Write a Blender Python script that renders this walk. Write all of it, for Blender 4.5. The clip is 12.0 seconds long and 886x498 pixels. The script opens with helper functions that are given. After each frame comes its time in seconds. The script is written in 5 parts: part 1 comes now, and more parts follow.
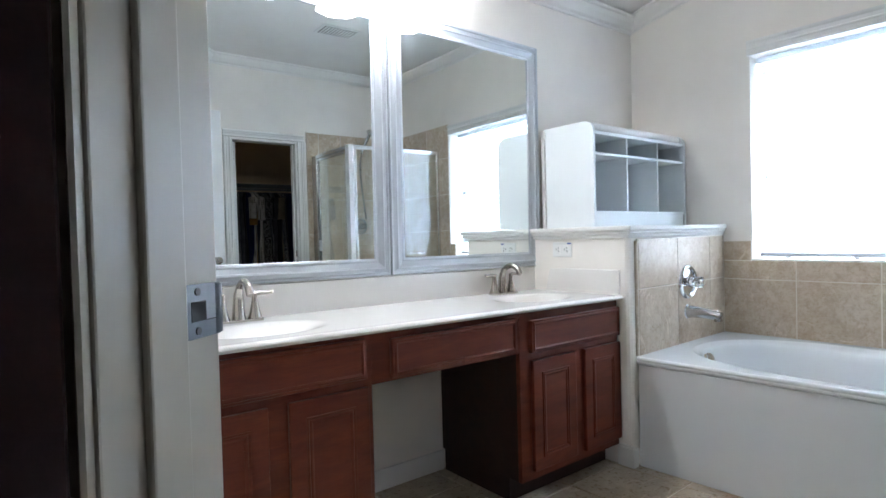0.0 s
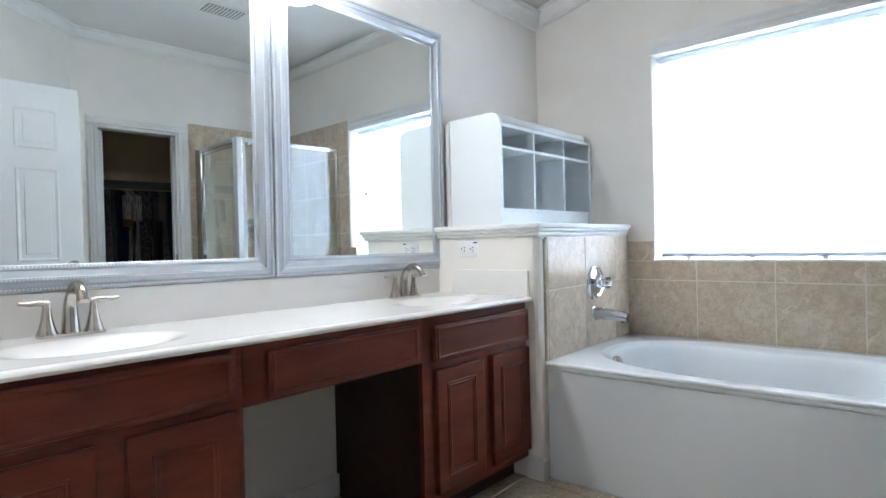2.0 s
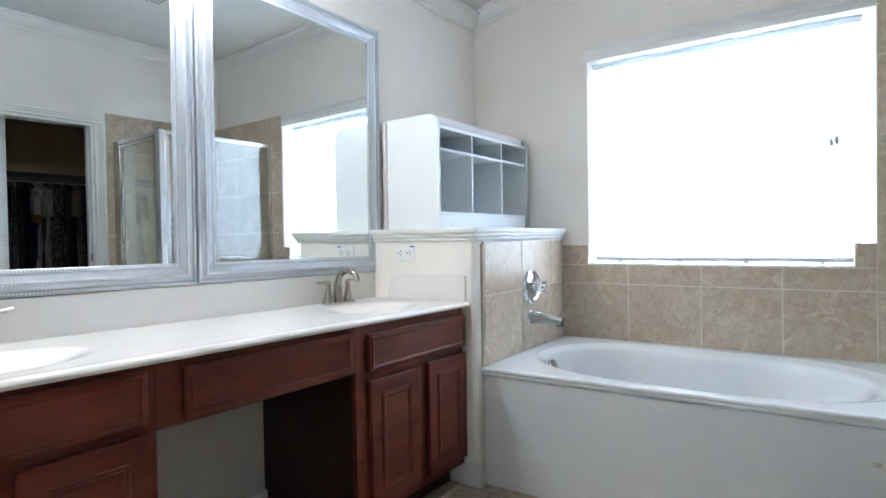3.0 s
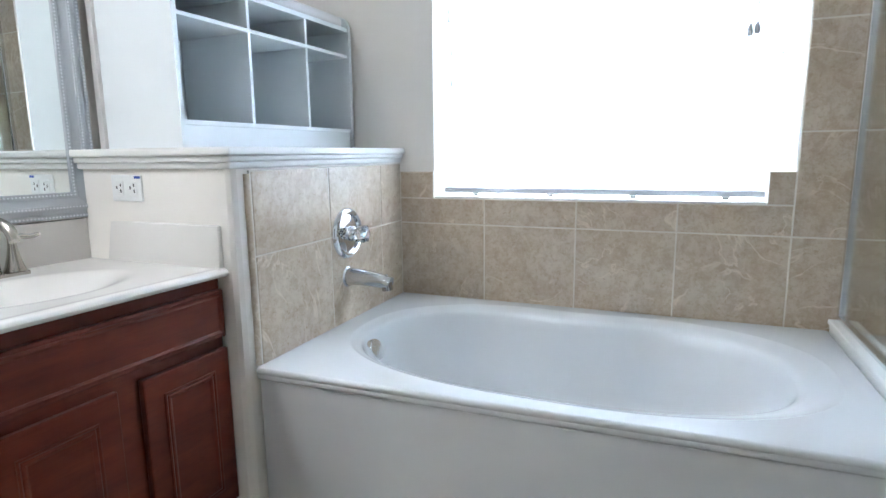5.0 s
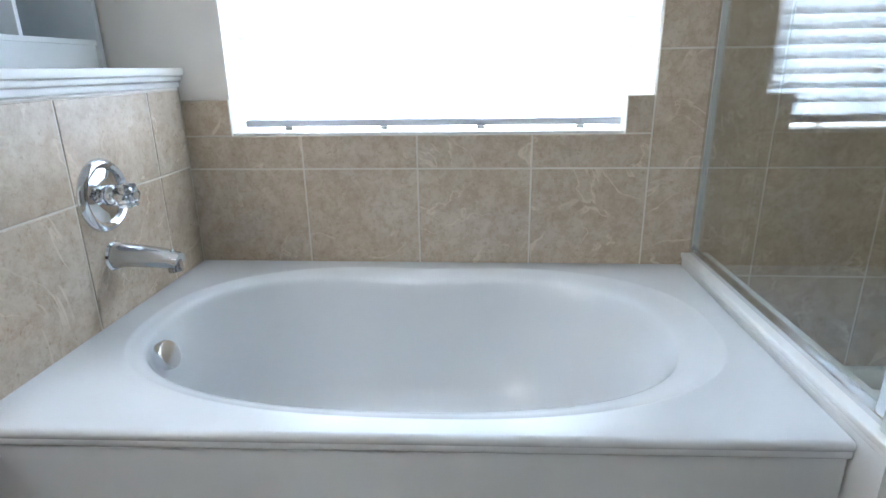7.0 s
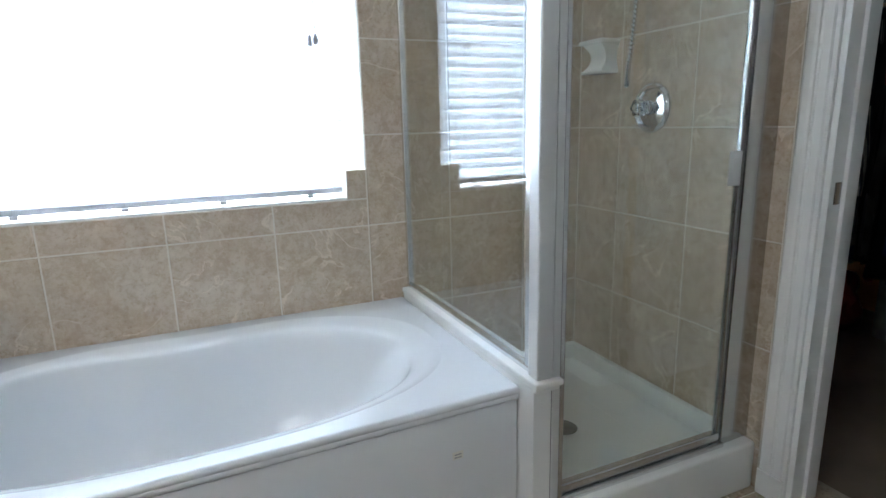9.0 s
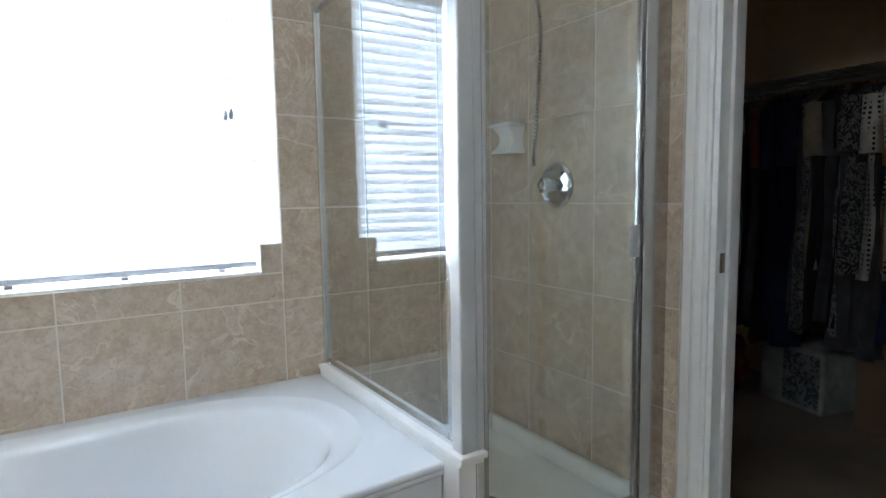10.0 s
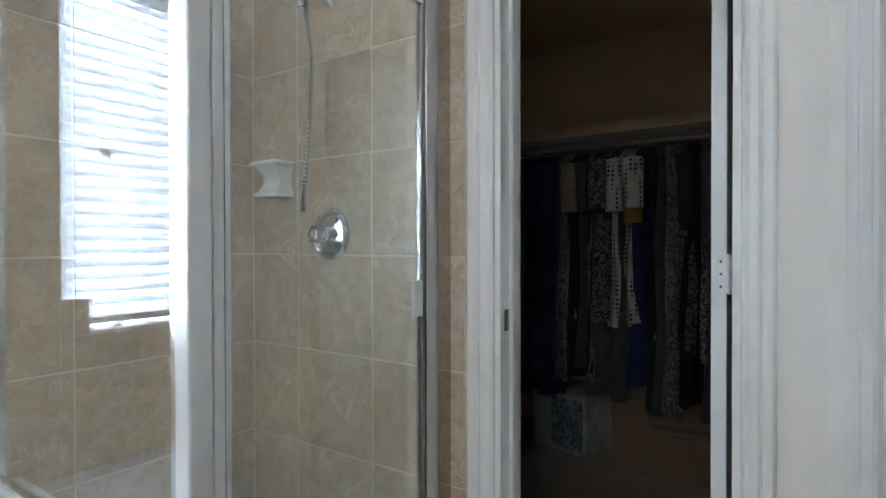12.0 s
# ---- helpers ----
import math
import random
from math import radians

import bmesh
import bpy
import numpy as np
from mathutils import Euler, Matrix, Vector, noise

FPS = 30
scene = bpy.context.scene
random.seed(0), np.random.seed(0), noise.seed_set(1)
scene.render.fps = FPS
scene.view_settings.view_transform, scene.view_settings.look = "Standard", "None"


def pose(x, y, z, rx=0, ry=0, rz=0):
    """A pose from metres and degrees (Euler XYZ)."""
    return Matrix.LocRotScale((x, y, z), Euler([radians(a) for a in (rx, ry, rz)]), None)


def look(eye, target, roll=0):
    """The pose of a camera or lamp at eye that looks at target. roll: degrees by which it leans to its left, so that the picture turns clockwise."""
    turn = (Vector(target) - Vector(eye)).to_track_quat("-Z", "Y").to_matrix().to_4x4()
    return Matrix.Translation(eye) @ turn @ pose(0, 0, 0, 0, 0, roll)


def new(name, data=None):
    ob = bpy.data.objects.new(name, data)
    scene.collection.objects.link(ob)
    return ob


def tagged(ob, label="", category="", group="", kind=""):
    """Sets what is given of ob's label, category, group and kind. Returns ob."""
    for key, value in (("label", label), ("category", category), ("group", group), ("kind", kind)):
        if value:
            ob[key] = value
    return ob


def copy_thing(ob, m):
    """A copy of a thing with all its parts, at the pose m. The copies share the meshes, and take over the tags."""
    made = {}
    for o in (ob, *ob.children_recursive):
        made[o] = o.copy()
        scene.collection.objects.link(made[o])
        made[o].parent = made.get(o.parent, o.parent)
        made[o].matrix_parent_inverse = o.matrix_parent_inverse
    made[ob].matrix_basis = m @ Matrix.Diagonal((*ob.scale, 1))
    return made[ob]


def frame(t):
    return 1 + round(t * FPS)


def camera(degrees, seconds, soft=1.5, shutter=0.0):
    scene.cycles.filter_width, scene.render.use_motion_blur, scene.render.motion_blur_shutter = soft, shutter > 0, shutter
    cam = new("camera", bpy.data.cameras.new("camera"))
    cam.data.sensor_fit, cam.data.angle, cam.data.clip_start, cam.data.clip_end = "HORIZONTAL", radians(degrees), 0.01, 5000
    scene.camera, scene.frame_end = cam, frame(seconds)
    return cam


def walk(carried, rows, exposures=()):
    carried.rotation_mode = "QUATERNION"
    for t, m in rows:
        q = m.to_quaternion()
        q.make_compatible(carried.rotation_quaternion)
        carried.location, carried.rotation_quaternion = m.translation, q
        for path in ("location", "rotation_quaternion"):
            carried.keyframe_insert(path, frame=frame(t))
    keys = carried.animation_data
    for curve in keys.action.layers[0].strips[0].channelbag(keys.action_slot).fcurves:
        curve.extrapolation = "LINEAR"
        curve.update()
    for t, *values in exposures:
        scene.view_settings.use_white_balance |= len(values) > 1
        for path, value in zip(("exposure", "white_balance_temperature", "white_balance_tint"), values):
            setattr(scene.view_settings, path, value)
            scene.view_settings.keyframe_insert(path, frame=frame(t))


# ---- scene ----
cam = camera(76.6, 12.0)
PATH = [
    (0, (0.008, -0.039, 1.074), (1.292, 1.494, 1.033), -1.5),
    (0.5, (0.107, 0.069, 1.041), (1.460, 1.540, 1.003), -1.4),
    (1, (0.159, 0.098, 1.027), (1.578, 1.507, 0.995), -1.5),
    (1.5, (0.193, 0.117, 1.006), (1.668, 1.468, 0.995), -1.5),
    (2, (0.201, 0.123, 1.029), (1.723, 1.42, 1.008), -1.4),
    (2.5, (0.209, 0.128, 1.042), (1.792, 1.35, 1.022), -1.3),
    (2.7, (0.211, 0.139, 1.061), (1.825, 1.32, 1.032), -1.2),
    (4.3, (0.814, 0.204, 1.054), (2.606, 1.08, 0.901), -0.9),
    (4.5, (0.907, 0.248, 1.093), (2.713, 1.077, 0.874), -1.0),
    (5, (1.157, 0.318, 1.082), (2.979, 1.072, 0.747), -0.7),
    (5.5, (1.366, 0.331, 1.087), (3.182, 1.019, 0.611), -0.8),
    (6, (1.528, 0.397, 1.071), (3.367, 0.93, 0.495), -0.7),
    (6.5, (1.598, 0.473, 1.063), (3.474, 0.812, 0.46), -0.8),
    (7, (1.546, 0.447, 1.094), (3.444, 0.591, 0.48), -0.9),
    (7.5, (1.436, 0.427, 1.109), (3.333, 0.256, 0.499), -1.0),
    (7.7, (1.392, 0.438, 1.129), (3.274, 0.15, 0.515), -1.0),
    (9.3, (1.214, 0.572, 1.173), (2.971, -0.313, 0.809), -1.3),
    (9.5, (1.216, 0.584, 1.16), (2.949, -0.367, 0.853), -1.0),
    (10, (1.221, 0.57, 1.174), (2.893, -0.511, 0.984), -0.9),
    (10.5, (1.237, 0.538, 1.186), (2.837, -0.659, 1.095), -1.0),
    (11, (1.274, 0.473, 1.19), (2.77, -0.852, 1.133), -0.4),
    (11.5, (1.346, 0.41, 1.167), (2.657, -1.1, 1.153), -0.2),
    (12, (1.416, 0.352, 1.172), (2.559, -1.289, 1.155), -0.1),
]
walk(cam, [(t, look(eye, target, roll)) for t, eye, target, roll in PATH], exposures=[(t, e, 5850, 9) for t, e in ((0, 0.62), (2.7, 0.67), (4.5, 0.66), (5.5, 0.57), (7.5, 0.46), (9.5, 0.54), (10.5, 0.64), (12.0, 0.84))])

# ---- world and light ----
world = bpy.data.worlds.new("world")
scene.world = world
world.use_nodes = True
sky = world.node_tree.nodes.new("ShaderNodeTexSky")
sky.sky_type = "NISHITA"
sky.sun_disc = False
sky.sun_elevation, sky.sun_rotation = radians(50), radians(150)
world.node_tree.links.new(sky.outputs[0], world.node_tree.nodes["Background"].inputs[0])
world.node_tree.nodes["Background"].inputs[1].default_value = 0.1


def area(name, m, w, h, power, colour):
    data = bpy.data.lights.new(name, "AREA")
    data.shape, data.size, data.size_y, data.energy, data.color = "RECTANGLE", w, h, power, colour
    data.spread = radians(125)
    ob = new(name, data)
    ob.matrix_world = m
    return ob


# daylight of the sky in the window opening, behind the blind
area("window_daylight", look((3.425, 0.605, 1.455), (0.0, 0.605, 1.455)), 1.09, 1.08, 96, (0.88, 0.955, 1.0))
# added fill lamp for the entry jamb, in an unseen opening of the room outside
area("entry_fill", look((-1.58, -0.2, 1.5), (0.0, 0.1, 1.3)), 1.0, 1.2, 0.5, (1.0, 0.96, 0.9))

# ---- materials ----
def mat(name, colour, rough=0.5, metal=0.0, spec=0.5):
    m = bpy.data.materials.new(name)
    m.use_nodes = True
    b = m.node_tree.nodes["Principled BSDF"]
    b.inputs["Base Color"].default_value = (*colour, 1)
    b.inputs["Roughness"].default_value = rough
    b.inputs["Metallic"].default_value = metal
    b.inputs["Specular IOR Level"].default_value = spec
    return m


def node(m, kind, **kw):
    n = m.node_tree.nodes.new(kind)
    for k, v in kw.items():
        if k in n.inputs:
            n.inputs[k].default_value = v
    return n


def link(m, a, b):
    m.node_tree.links.new(a, b)


def bsdf(m):
    return m.node_tree.nodes["Principled BSDF"]


def coords(m, scale=(1, 1, 1)):
    c = m.node_tree.nodes.new("ShaderNodeTexCoord")
    p = node(m, "ShaderNodeMapping")
    p.inputs["Scale"].default_value = scale
    link(m, c.outputs["Object"], p.inputs["Vector"])
    return p.outputs["Vector"]


def mix(m, fac, a, b, kind="MIX"):
    n = m.node_tree.nodes.new("ShaderNodeMix")
    n.data_type, n.blend_type = "RGBA", kind
    for sock, v in ((n.inputs[0], fac), (n.inputs[6], a), (n.inputs[7], b)):
        if isinstance(v, bpy.types.NodeSocket):
            link(m, v, sock)
        elif isinstance(v, (int, float)):
            sock.default_value = v
        else:
            sock.default_value = (*v, 1)
    return n.outputs[2]


def ramp(m, fac, stops):
    n = m.node_tree.nodes.new("ShaderNodeValToRGB")
    e = n.color_ramp.elements
    while len(e) < len(stops):
        e.new(0.5)
    for el, (p, v) in zip(e, stops):
        el.position = p
        el.color = (v, v, v, 1)
    link(m, fac, n.inputs[0])
    return n.outputs[0]


def noise_tex(m, vec, scale, detail=4.0, rough=0.55, distort=0.0):
    n = node(m, "ShaderNodeTexNoise", Scale=scale, Detail=detail, Roughness=rough, Distortion=distort)
    link(m, vec, n.inputs["Vector"])
    return n.outputs[0]


def bump(m, height, strength, dist=0.002):
    n = node(m, "ShaderNodeBump", Strength=strength, Distance=dist)
    link(m, height, n.inputs["Height"])
    link(m, n.outputs[0], bsdf(m).inputs["Normal"])


def painted(name, colour, rough=0.6, grain=250, strength=0.12, vary=0.05):
    m = mat(name, colour, rough)
    v = coords(m)
    big = noise_tex(m, v, 1.7, 3)
    dark = tuple(c * (1 - 2 * vary) for c in colour)
    link(m, mix(m, ramp(m, big, [(0.35, 0), (0.75, 1)]), colour, dark), bsdf(m).inputs["Base Color"])
    bump(m, noise_tex(m, v, grain, 3), strength, 0.0015)
    return m


M_WALL = painted("wall_paint", (0.875, 0.835, 0.782), 0.62, 160, 0.22)
M_CEIL = painted("ceiling_paint", (0.84, 0.82, 0.79), 0.75, 120, 0.25)
M_TRIM = painted("trim_paint", (0.82, 0.81, 0.785), 0.33, 60, 0.03, 0.03)
M_DOOR = painted("door_paint", (0.76, 0.765, 0.765), 0.38, 90, 0.04, 0.03)
# white trim of the entry with its shade put into the colour
M_JAMB_SHADED = painted("shaded_jamb_paint", (0.57, 0.53, 0.46), 0.35, 60, 0.03, 0.03)
M_CUBBY = painted("white_laminate", (0.81, 0.845, 0.86), 0.35, 40, 0.02, 0.02)
M_CUSH = painted("white_vinyl", (0.72, 0.70, 0.69), 0.5, 30, 0.1, 0.04)
M_CLOSET = painted("closet_paint", (0.86, 0.61, 0.37), 0.8, 160, 0.2)
# the outside room's lack of light, put into its wall colour
M_DARK = painted("unlit_room_dark", (0.10, 0.06, 0.05), 0.8, 100, 0.2)


def stone(name, light, mid, dark, rough, scale):
    """Beige porcelain with cloudy marbling and thin pale veins; every tile has its own part of the pattern."""
    m = mat(name, mid, rough)
    c = m.node_tree.nodes.new("ShaderNodeTexCoord")
    info = m.node_tree.nodes.new("ShaderNodeObjectInfo")
    geo = m.node_tree.nodes.new("ShaderNodeNewGeometry")
    off = node(m, "ShaderNodeVectorMath")
    off.operation = "MULTIPLY_ADD"
    comb = m.node_tree.nodes.new("ShaderNodeCombineXYZ")
    for k in range(3):
        link(m, info.outputs["Random"], comb.inputs[k])
    off.inputs[1].default_value = (17, 31, 23)
    link(m, comb.outputs[0], off.inputs[0])
    link(m, geo.outputs["Position"], off.inputs[2])
    v = off.outputs[0]
    cloud = noise_tex(m, v, scale * 0.7, 5, 0.6, 0.3)
    col = mix(m, ramp(m, cloud, [(0.36, 0), (0.64, 1)]), mid, light)
    blot = noise_tex(m, v, scale * 2.6, 6, 0.7, 0.25)
    col = mix(m, ramp(m, blot, [(0.38, 0.58), (0.58, 0)]), col, dark)
    fine = noise_tex(m, v, scale * 9, 5, 0.7, 0.3)
    col = mix(m, ramp(m, fine, [(0.34, 0.45), (0.50, 0)]), col, dark)
    col = mix(m, ramp(m, fine, [(0.54, 0), (0.72, 0.45)]), col, light)
    pale = tuple(min(1, c * 1.18) for c in light)
    broken = ramp(m, noise_tex(m, v, scale * 0.9, 3, 0.5), [(0.42, 0), (0.56, 1)])
    vein = ramp(m, noise_tex(m, v, scale * 0.42, 5, 0.55, 0.9), [(0.487, 0), (0.5, 0.85), (0.512, 0)])
    both = node(m, "ShaderNodeMath")
    both.operation = "MULTIPLY"
    link(m, broken, both.inputs[0])
    link(m, vein, both.inputs[1])
    col = mix(m, both.outputs[0], col, pale)
    n = mix(m, 0.07, col, mix(m, info.outputs["Random"], dark, light))
    link(m, n, bsdf(m).inputs["Base Color"])
    link(m, ramp(m, fine, [(0.3, rough * 0.8), (0.8, rough * 1.35)]), bsdf(m).inputs["Roughness"])
    bump(m, cloud, 0.15, 0.002)
    return m


M_TILE = stone("beige_wall_tile", (0.615, 0.53, 0.43), (0.525, 0.43, 0.325), (0.385, 0.278, 0.18), 0.32, 8.0)
M_FTILE = stone("beige_floor_tile", (0.50, 0.42, 0.32), (0.37, 0.295, 0.21), (0.28, 0.215, 0.15), 0.3, 6.0)
M_GROUT = painted("grout", (0.71, 0.66, 0.585), 0.85, 300, 0.3)


def wood(name, light, dark, rough):
    m = mat(name, light, rough)
    v = coords(m, (1.5, 7, 7))
    grain = noise_tex(m, v, 3.0, 6, 0.6, 0.4)
    col = mix(m, ramp(m, grain, [(0.3, 0), (0.7, 1)]), dark, light)
    pores = noise_tex(m, coords(m, (8, 140, 140)), 2.0, 3)
    col = mix(m, ramp(m, pores, [(0.3, 0.45), (0.5, 0)]), col, dark)
    blotch = noise_tex(m, coords(m), 5.0, 3)
    col = mix(m, ramp(m, blotch, [(0.30, 0.28), (0.65, 0)]), col, dark)
    link(m, col, bsdf(m).inputs["Base Color"])
    bsdf(m).inputs["Coat Weight"].default_value = 0.06
    bsdf(m).inputs["Coat Roughness"].default_value = 0.3
    bsdf(m).inputs["Specular IOR Level"].default_value = 0.28
    bump(m, pores, 0.08, 0.001)
    return m


M_WOOD = wood("cherry_wood", (0.170, 0.036, 0.016), (0.085, 0.017, 0.009), 0.42)
# darker wood for cabinet bodies, bases and the drawer box
M_WOODIN = wood("darker_cabinet_wood", (0.045, 0.016, 0.011), (0.025, 0.010, 0.008), 0.5)
M_MARBLE = painted("cultured_marble", (0.79, 0.765, 0.735), 0.2, 5, 0.0, 0.03)
bsdf(M_MARBLE).inputs["Coat Weight"].default_value = 0.2
bsdf(M_MARBLE).inputs["Coat Roughness"].default_value = 0.05
M_TUB = painted("white_acrylic", (0.745, 0.76, 0.775), 0.21, 5, 0.0, 0.02)
bsdf(M_TUB).inputs["Coat Weight"].default_value = 0.25
bsdf(M_TUB).inputs["Coat Roughness"].default_value = 0.05
M_PAN = painted("shower_pan_acrylic", (0.84, 0.84, 0.81), 0.3, 40, 0.05, 0.03)
M_CHROME = mat("chrome", (0.66, 0.67, 0.69), 0.045, 1.0)
M_SPOUT = mat("satin_chrome", (0.52, 0.53, 0.55), 0.2, 1.0)
M_NICKEL = mat("brushed_nickel", (0.46, 0.43, 0.39), 0.27, 1.0)
M_ALU = mat("bright_aluminium", (0.74, 0.75, 0.76), 0.22, 1.0)
M_WHITEMET = mat("satin_white_metal", (0.62, 0.615, 0.60), 0.32, 0.35)
M_STRIKE = mat("satin_steel_plate", (0.15, 0.16, 0.178), 0.36, 0.9)
M_POLISH = mat("bright_dip_aluminium", (0.50, 0.495, 0.48), 0.14, 1.0)
M_RAIL = mat("polished_aluminium", (0.38, 0.38, 0.375), 0.2, 1.0)
M_SEAL = mat("grey_vinyl_seal", (0.16, 0.155, 0.15), 0.6)
M_MIRROR = mat("mirror_silver", (0.87, 0.92, 0.93), 0.0, 1.0)
# beads lighter than their frame: the relief's glints are put into the colour
M_BEAD = mat("lit_silver_beading", (0.80, 0.83, 0.87), 0.35, 0.3)
M_SILVER = mat("silver_leaf_frame", (0.50, 0.53, 0.57), 0.45, 0.4)
n_ = noise_tex(M_SILVER, coords(M_SILVER), 60, 4)
link(M_SILVER, ramp(M_SILVER, n_, [(0.3, 0.34), (0.8, 0.52)]), bsdf(M_SILVER).inputs["Roughness"])
M_CERAMIC = mat("white_ceramic", (0.82, 0.82, 0.80), 0.12)
M_PLASTIC = mat("white_plastic", (0.80, 0.80, 0.79), 0.3)
# white rail seen against the window; its shade is painted in as grey
M_RAILSHADE = mat("shade_grey_blind_rail", (0.42, 0.43, 0.46), 0.45)
M_SLOT = mat("dark_slot", (0.02, 0.02, 0.02), 0.6)
M_BLUE = mat("blue_sticker", (0.03, 0.08, 0.35), 0.5)
M_CORD = mat("blind_cord", (0.36, 0.36, 0.37), 0.7)
M_TASSEL = mat("plastic_tassel", (0.42, 0.42, 0.43), 0.35)
M_DRAIN = mat("dark_drain", (0.09, 0.09, 0.09), 0.3, 0.8)
M_CARPET = painted("carpet", (0.27, 0.21, 0.155), 0.95, 400, 0.9, 0.2)
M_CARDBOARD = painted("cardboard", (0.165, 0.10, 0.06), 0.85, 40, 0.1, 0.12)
M_INK = mat("dark_ink", (0.07, 0.06, 0.06), 0.8)
# white coating darkened: the closet's dimness is in the colour
M_WIRE = mat("dimmed_white_wire", (0.17, 0.16, 0.145), 0.45)
M_VENTBACK = mat("vent_duct_grey", (0.25, 0.25, 0.24), 0.7)


def glass(name, tint, rough=0.0):
    m = bpy.data.materials.new(name)
    m.use_nodes = True
    b = bsdf(m)
    b.inputs["Base Color"].default_value = (*tint, 1)
    b.inputs["Roughness"].default_value = rough
    b.inputs["IOR"].default_value = 1.46
    b.inputs["Transmission Weight"].default_value = 1.0
    return m


def clear_pane(name, tint):
    """Thin flat glass: straight through, with a mirror gloss that grows towards a grazing view."""
    m = bpy.data.materials.new(name)
    m.use_nodes = True
    t = m.node_tree
    t.nodes.remove(bsdf(m))
    see = node(m, "ShaderNodeBsdfTransparent", Color=(*tint, 1))
    gloss = node(m, "ShaderNodeBsdfGlossy", Roughness=0.0, Color=(1, 1, 1, 1))
    lw = node(m, "ShaderNodeLayerWeight", Blend=0.5)
    power = t.nodes.new("ShaderNodeMath")
    power.operation = "POWER"
    power.inputs[1].default_value = 4.6
    grow = t.nodes.new("ShaderNodeMath")
    grow.operation = "MULTIPLY_ADD"
    grow.inputs[1].default_value, grow.inputs[2].default_value = 0.94, 0.06
    both = t.nodes.new("ShaderNodeMixShader")
    link(m, lw.outputs["Facing"], power.inputs[0])
    link(m, power.outputs[0], grow.inputs[0])
    link(m, grow.outputs[0], both.inputs[0])
    link(m, see.outputs[0], both.inputs[1])
    link(m, gloss.outputs[0], both.inputs[2])
    link(m, both.outputs[0], t.nodes["Material Output"].inputs["Surface"])
    return m


M_GLASS = clear_pane("shower_glass", (0.965, 0.98, 0.965))
M_CRYSTAL = glass("crystal_acrylic", (0.95, 0.96, 0.97), 0.02)


def slat_material():
    m = mat("white_blind_slat", (0.86, 0.87, 0.88), 0.4)
    out = m.node_tree.nodes["Material Output"]
    t = node(m, "ShaderNodeBsdfTranslucent", Color=(0.86, 0.89, 0.93, 1))
    s = m.node_tree.nodes.new("ShaderNodeMixShader")
    s.inputs[0].default_value = 0.42
    link(m, bsdf(m).outputs[0], s.inputs[1])
    link(m, t.outputs[0], s.inputs[2])
    link(m, s.outputs[0], out.inputs["Surface"])
    return m


M_SLAT = slat_material()
M_SHADE = mat("lit_frosted_glass", (0.9, 0.9, 0.9), 0.4)
bsdf(M_SHADE).inputs["Emission Color"].default_value = (1.0, 0.97, 0.93, 1)
bsdf(M_SHADE).inputs["Emission Strength"].default_value = 21.0


def cloth(name, colour, second=None, pattern="", scale=40.0):
    m = mat(name, colour, 0.9, 0, 0.2)
    v = coords(m)
    col = mix(m, ramp(m, noise_tex(m, v, 12, 4), [(0.3, 0), (0.7, 1)]), colour, tuple(c * 0.6 for c in colour))
    if pattern == "dots":
        vo = node(m, "ShaderNodeTexVoronoi", Scale=scale, Randomness=0.0)
        link(m, v, vo.inputs["Vector"])
        col = mix(m, ramp(m, vo.outputs["Distance"], [(0.30, 1), (0.34, 0)]), col, second)
    elif pattern == "print":
        col = mix(m, ramp(m, noise_tex(m, v, scale, 3, 0.5, 2.0), [(0.48, 0), (0.52, 1)]), col, second)
    elif pattern == "stripe":
        wv = node(m, "ShaderNodeTexWave", Scale=scale, Distortion=1.0)
        link(m, v, wv.inputs["Vector"])
        col = mix(m, ramp(m, wv.outputs[0], [(0.45, 0), (0.55, 1)]), col, second)
    link(m, col, bsdf(m).inputs["Base Color"])
    bump(m, noise_tex(m, v, 500, 2), 0.3, 0.001)
    return m


# ---- mesh helpers ----
def box(x0, x1, y0, y1, z0, z1, bevel=0.0, seg=2, bm=None):
    bm = bm or bmesh.new()
    made = bmesh.ops.create_cube(bm, size=1, matrix=Matrix.Translation(((x0 + x1) / 2, (y0 + y1) / 2, (z0 + z1) / 2)) @ Matrix.Diagonal((abs(x1 - x0), abs(y1 - y0), abs(z1 - z0), 1)))
    if bevel:
        edges = list({e for v in made["verts"] for e in v.link_edges})
        bmesh.ops.bevel(bm, geom=edges, offset=bevel, segments=seg, affect="EDGES", profile=0.5)
    return bm


def cyl(p0, p1, r0, r1=None, n=24, bm=None, caps=True):
    bm = bm or bmesh.new()
    p0, p1 = Vector(p0), Vector(p1)
    d = p1 - p0
    m = Matrix.Translation((p0 + p1) / 2) @ d.to_track_quat("Z", "Y").to_matrix().to_4x4()
    bmesh.ops.create_cone(bm, cap_ends=caps, segments=n, radius1=r0, radius2=r0 if r1 is None else r1, depth=d.length, matrix=m)
    return bm


def prism(profile, a, b, u, v, bm=None):
    """A straight moulding: the profile (points in u, v) swept from a to b."""
    bm = bm or bmesh.new()
    a, b, u, v = (Vector(q) for q in (a, b, u, v))
    r0 = [bm.verts.new(a + u * p + v * q) for p, q in profile]
    r1 = [bm.verts.new(b + u * p + v * q) for p, q in profile]
    n = len(profile)
    for k in range(n):
        bm.faces.new((r0[k], r0[(k + 1) % n], r1[(k + 1) % n], r1[k]))
    bm.faces.new(r0[::-1])
    bm.faces.new(r1)
    bmesh.ops.recalc_face_normals(bm, faces=bm.faces)
    return bm


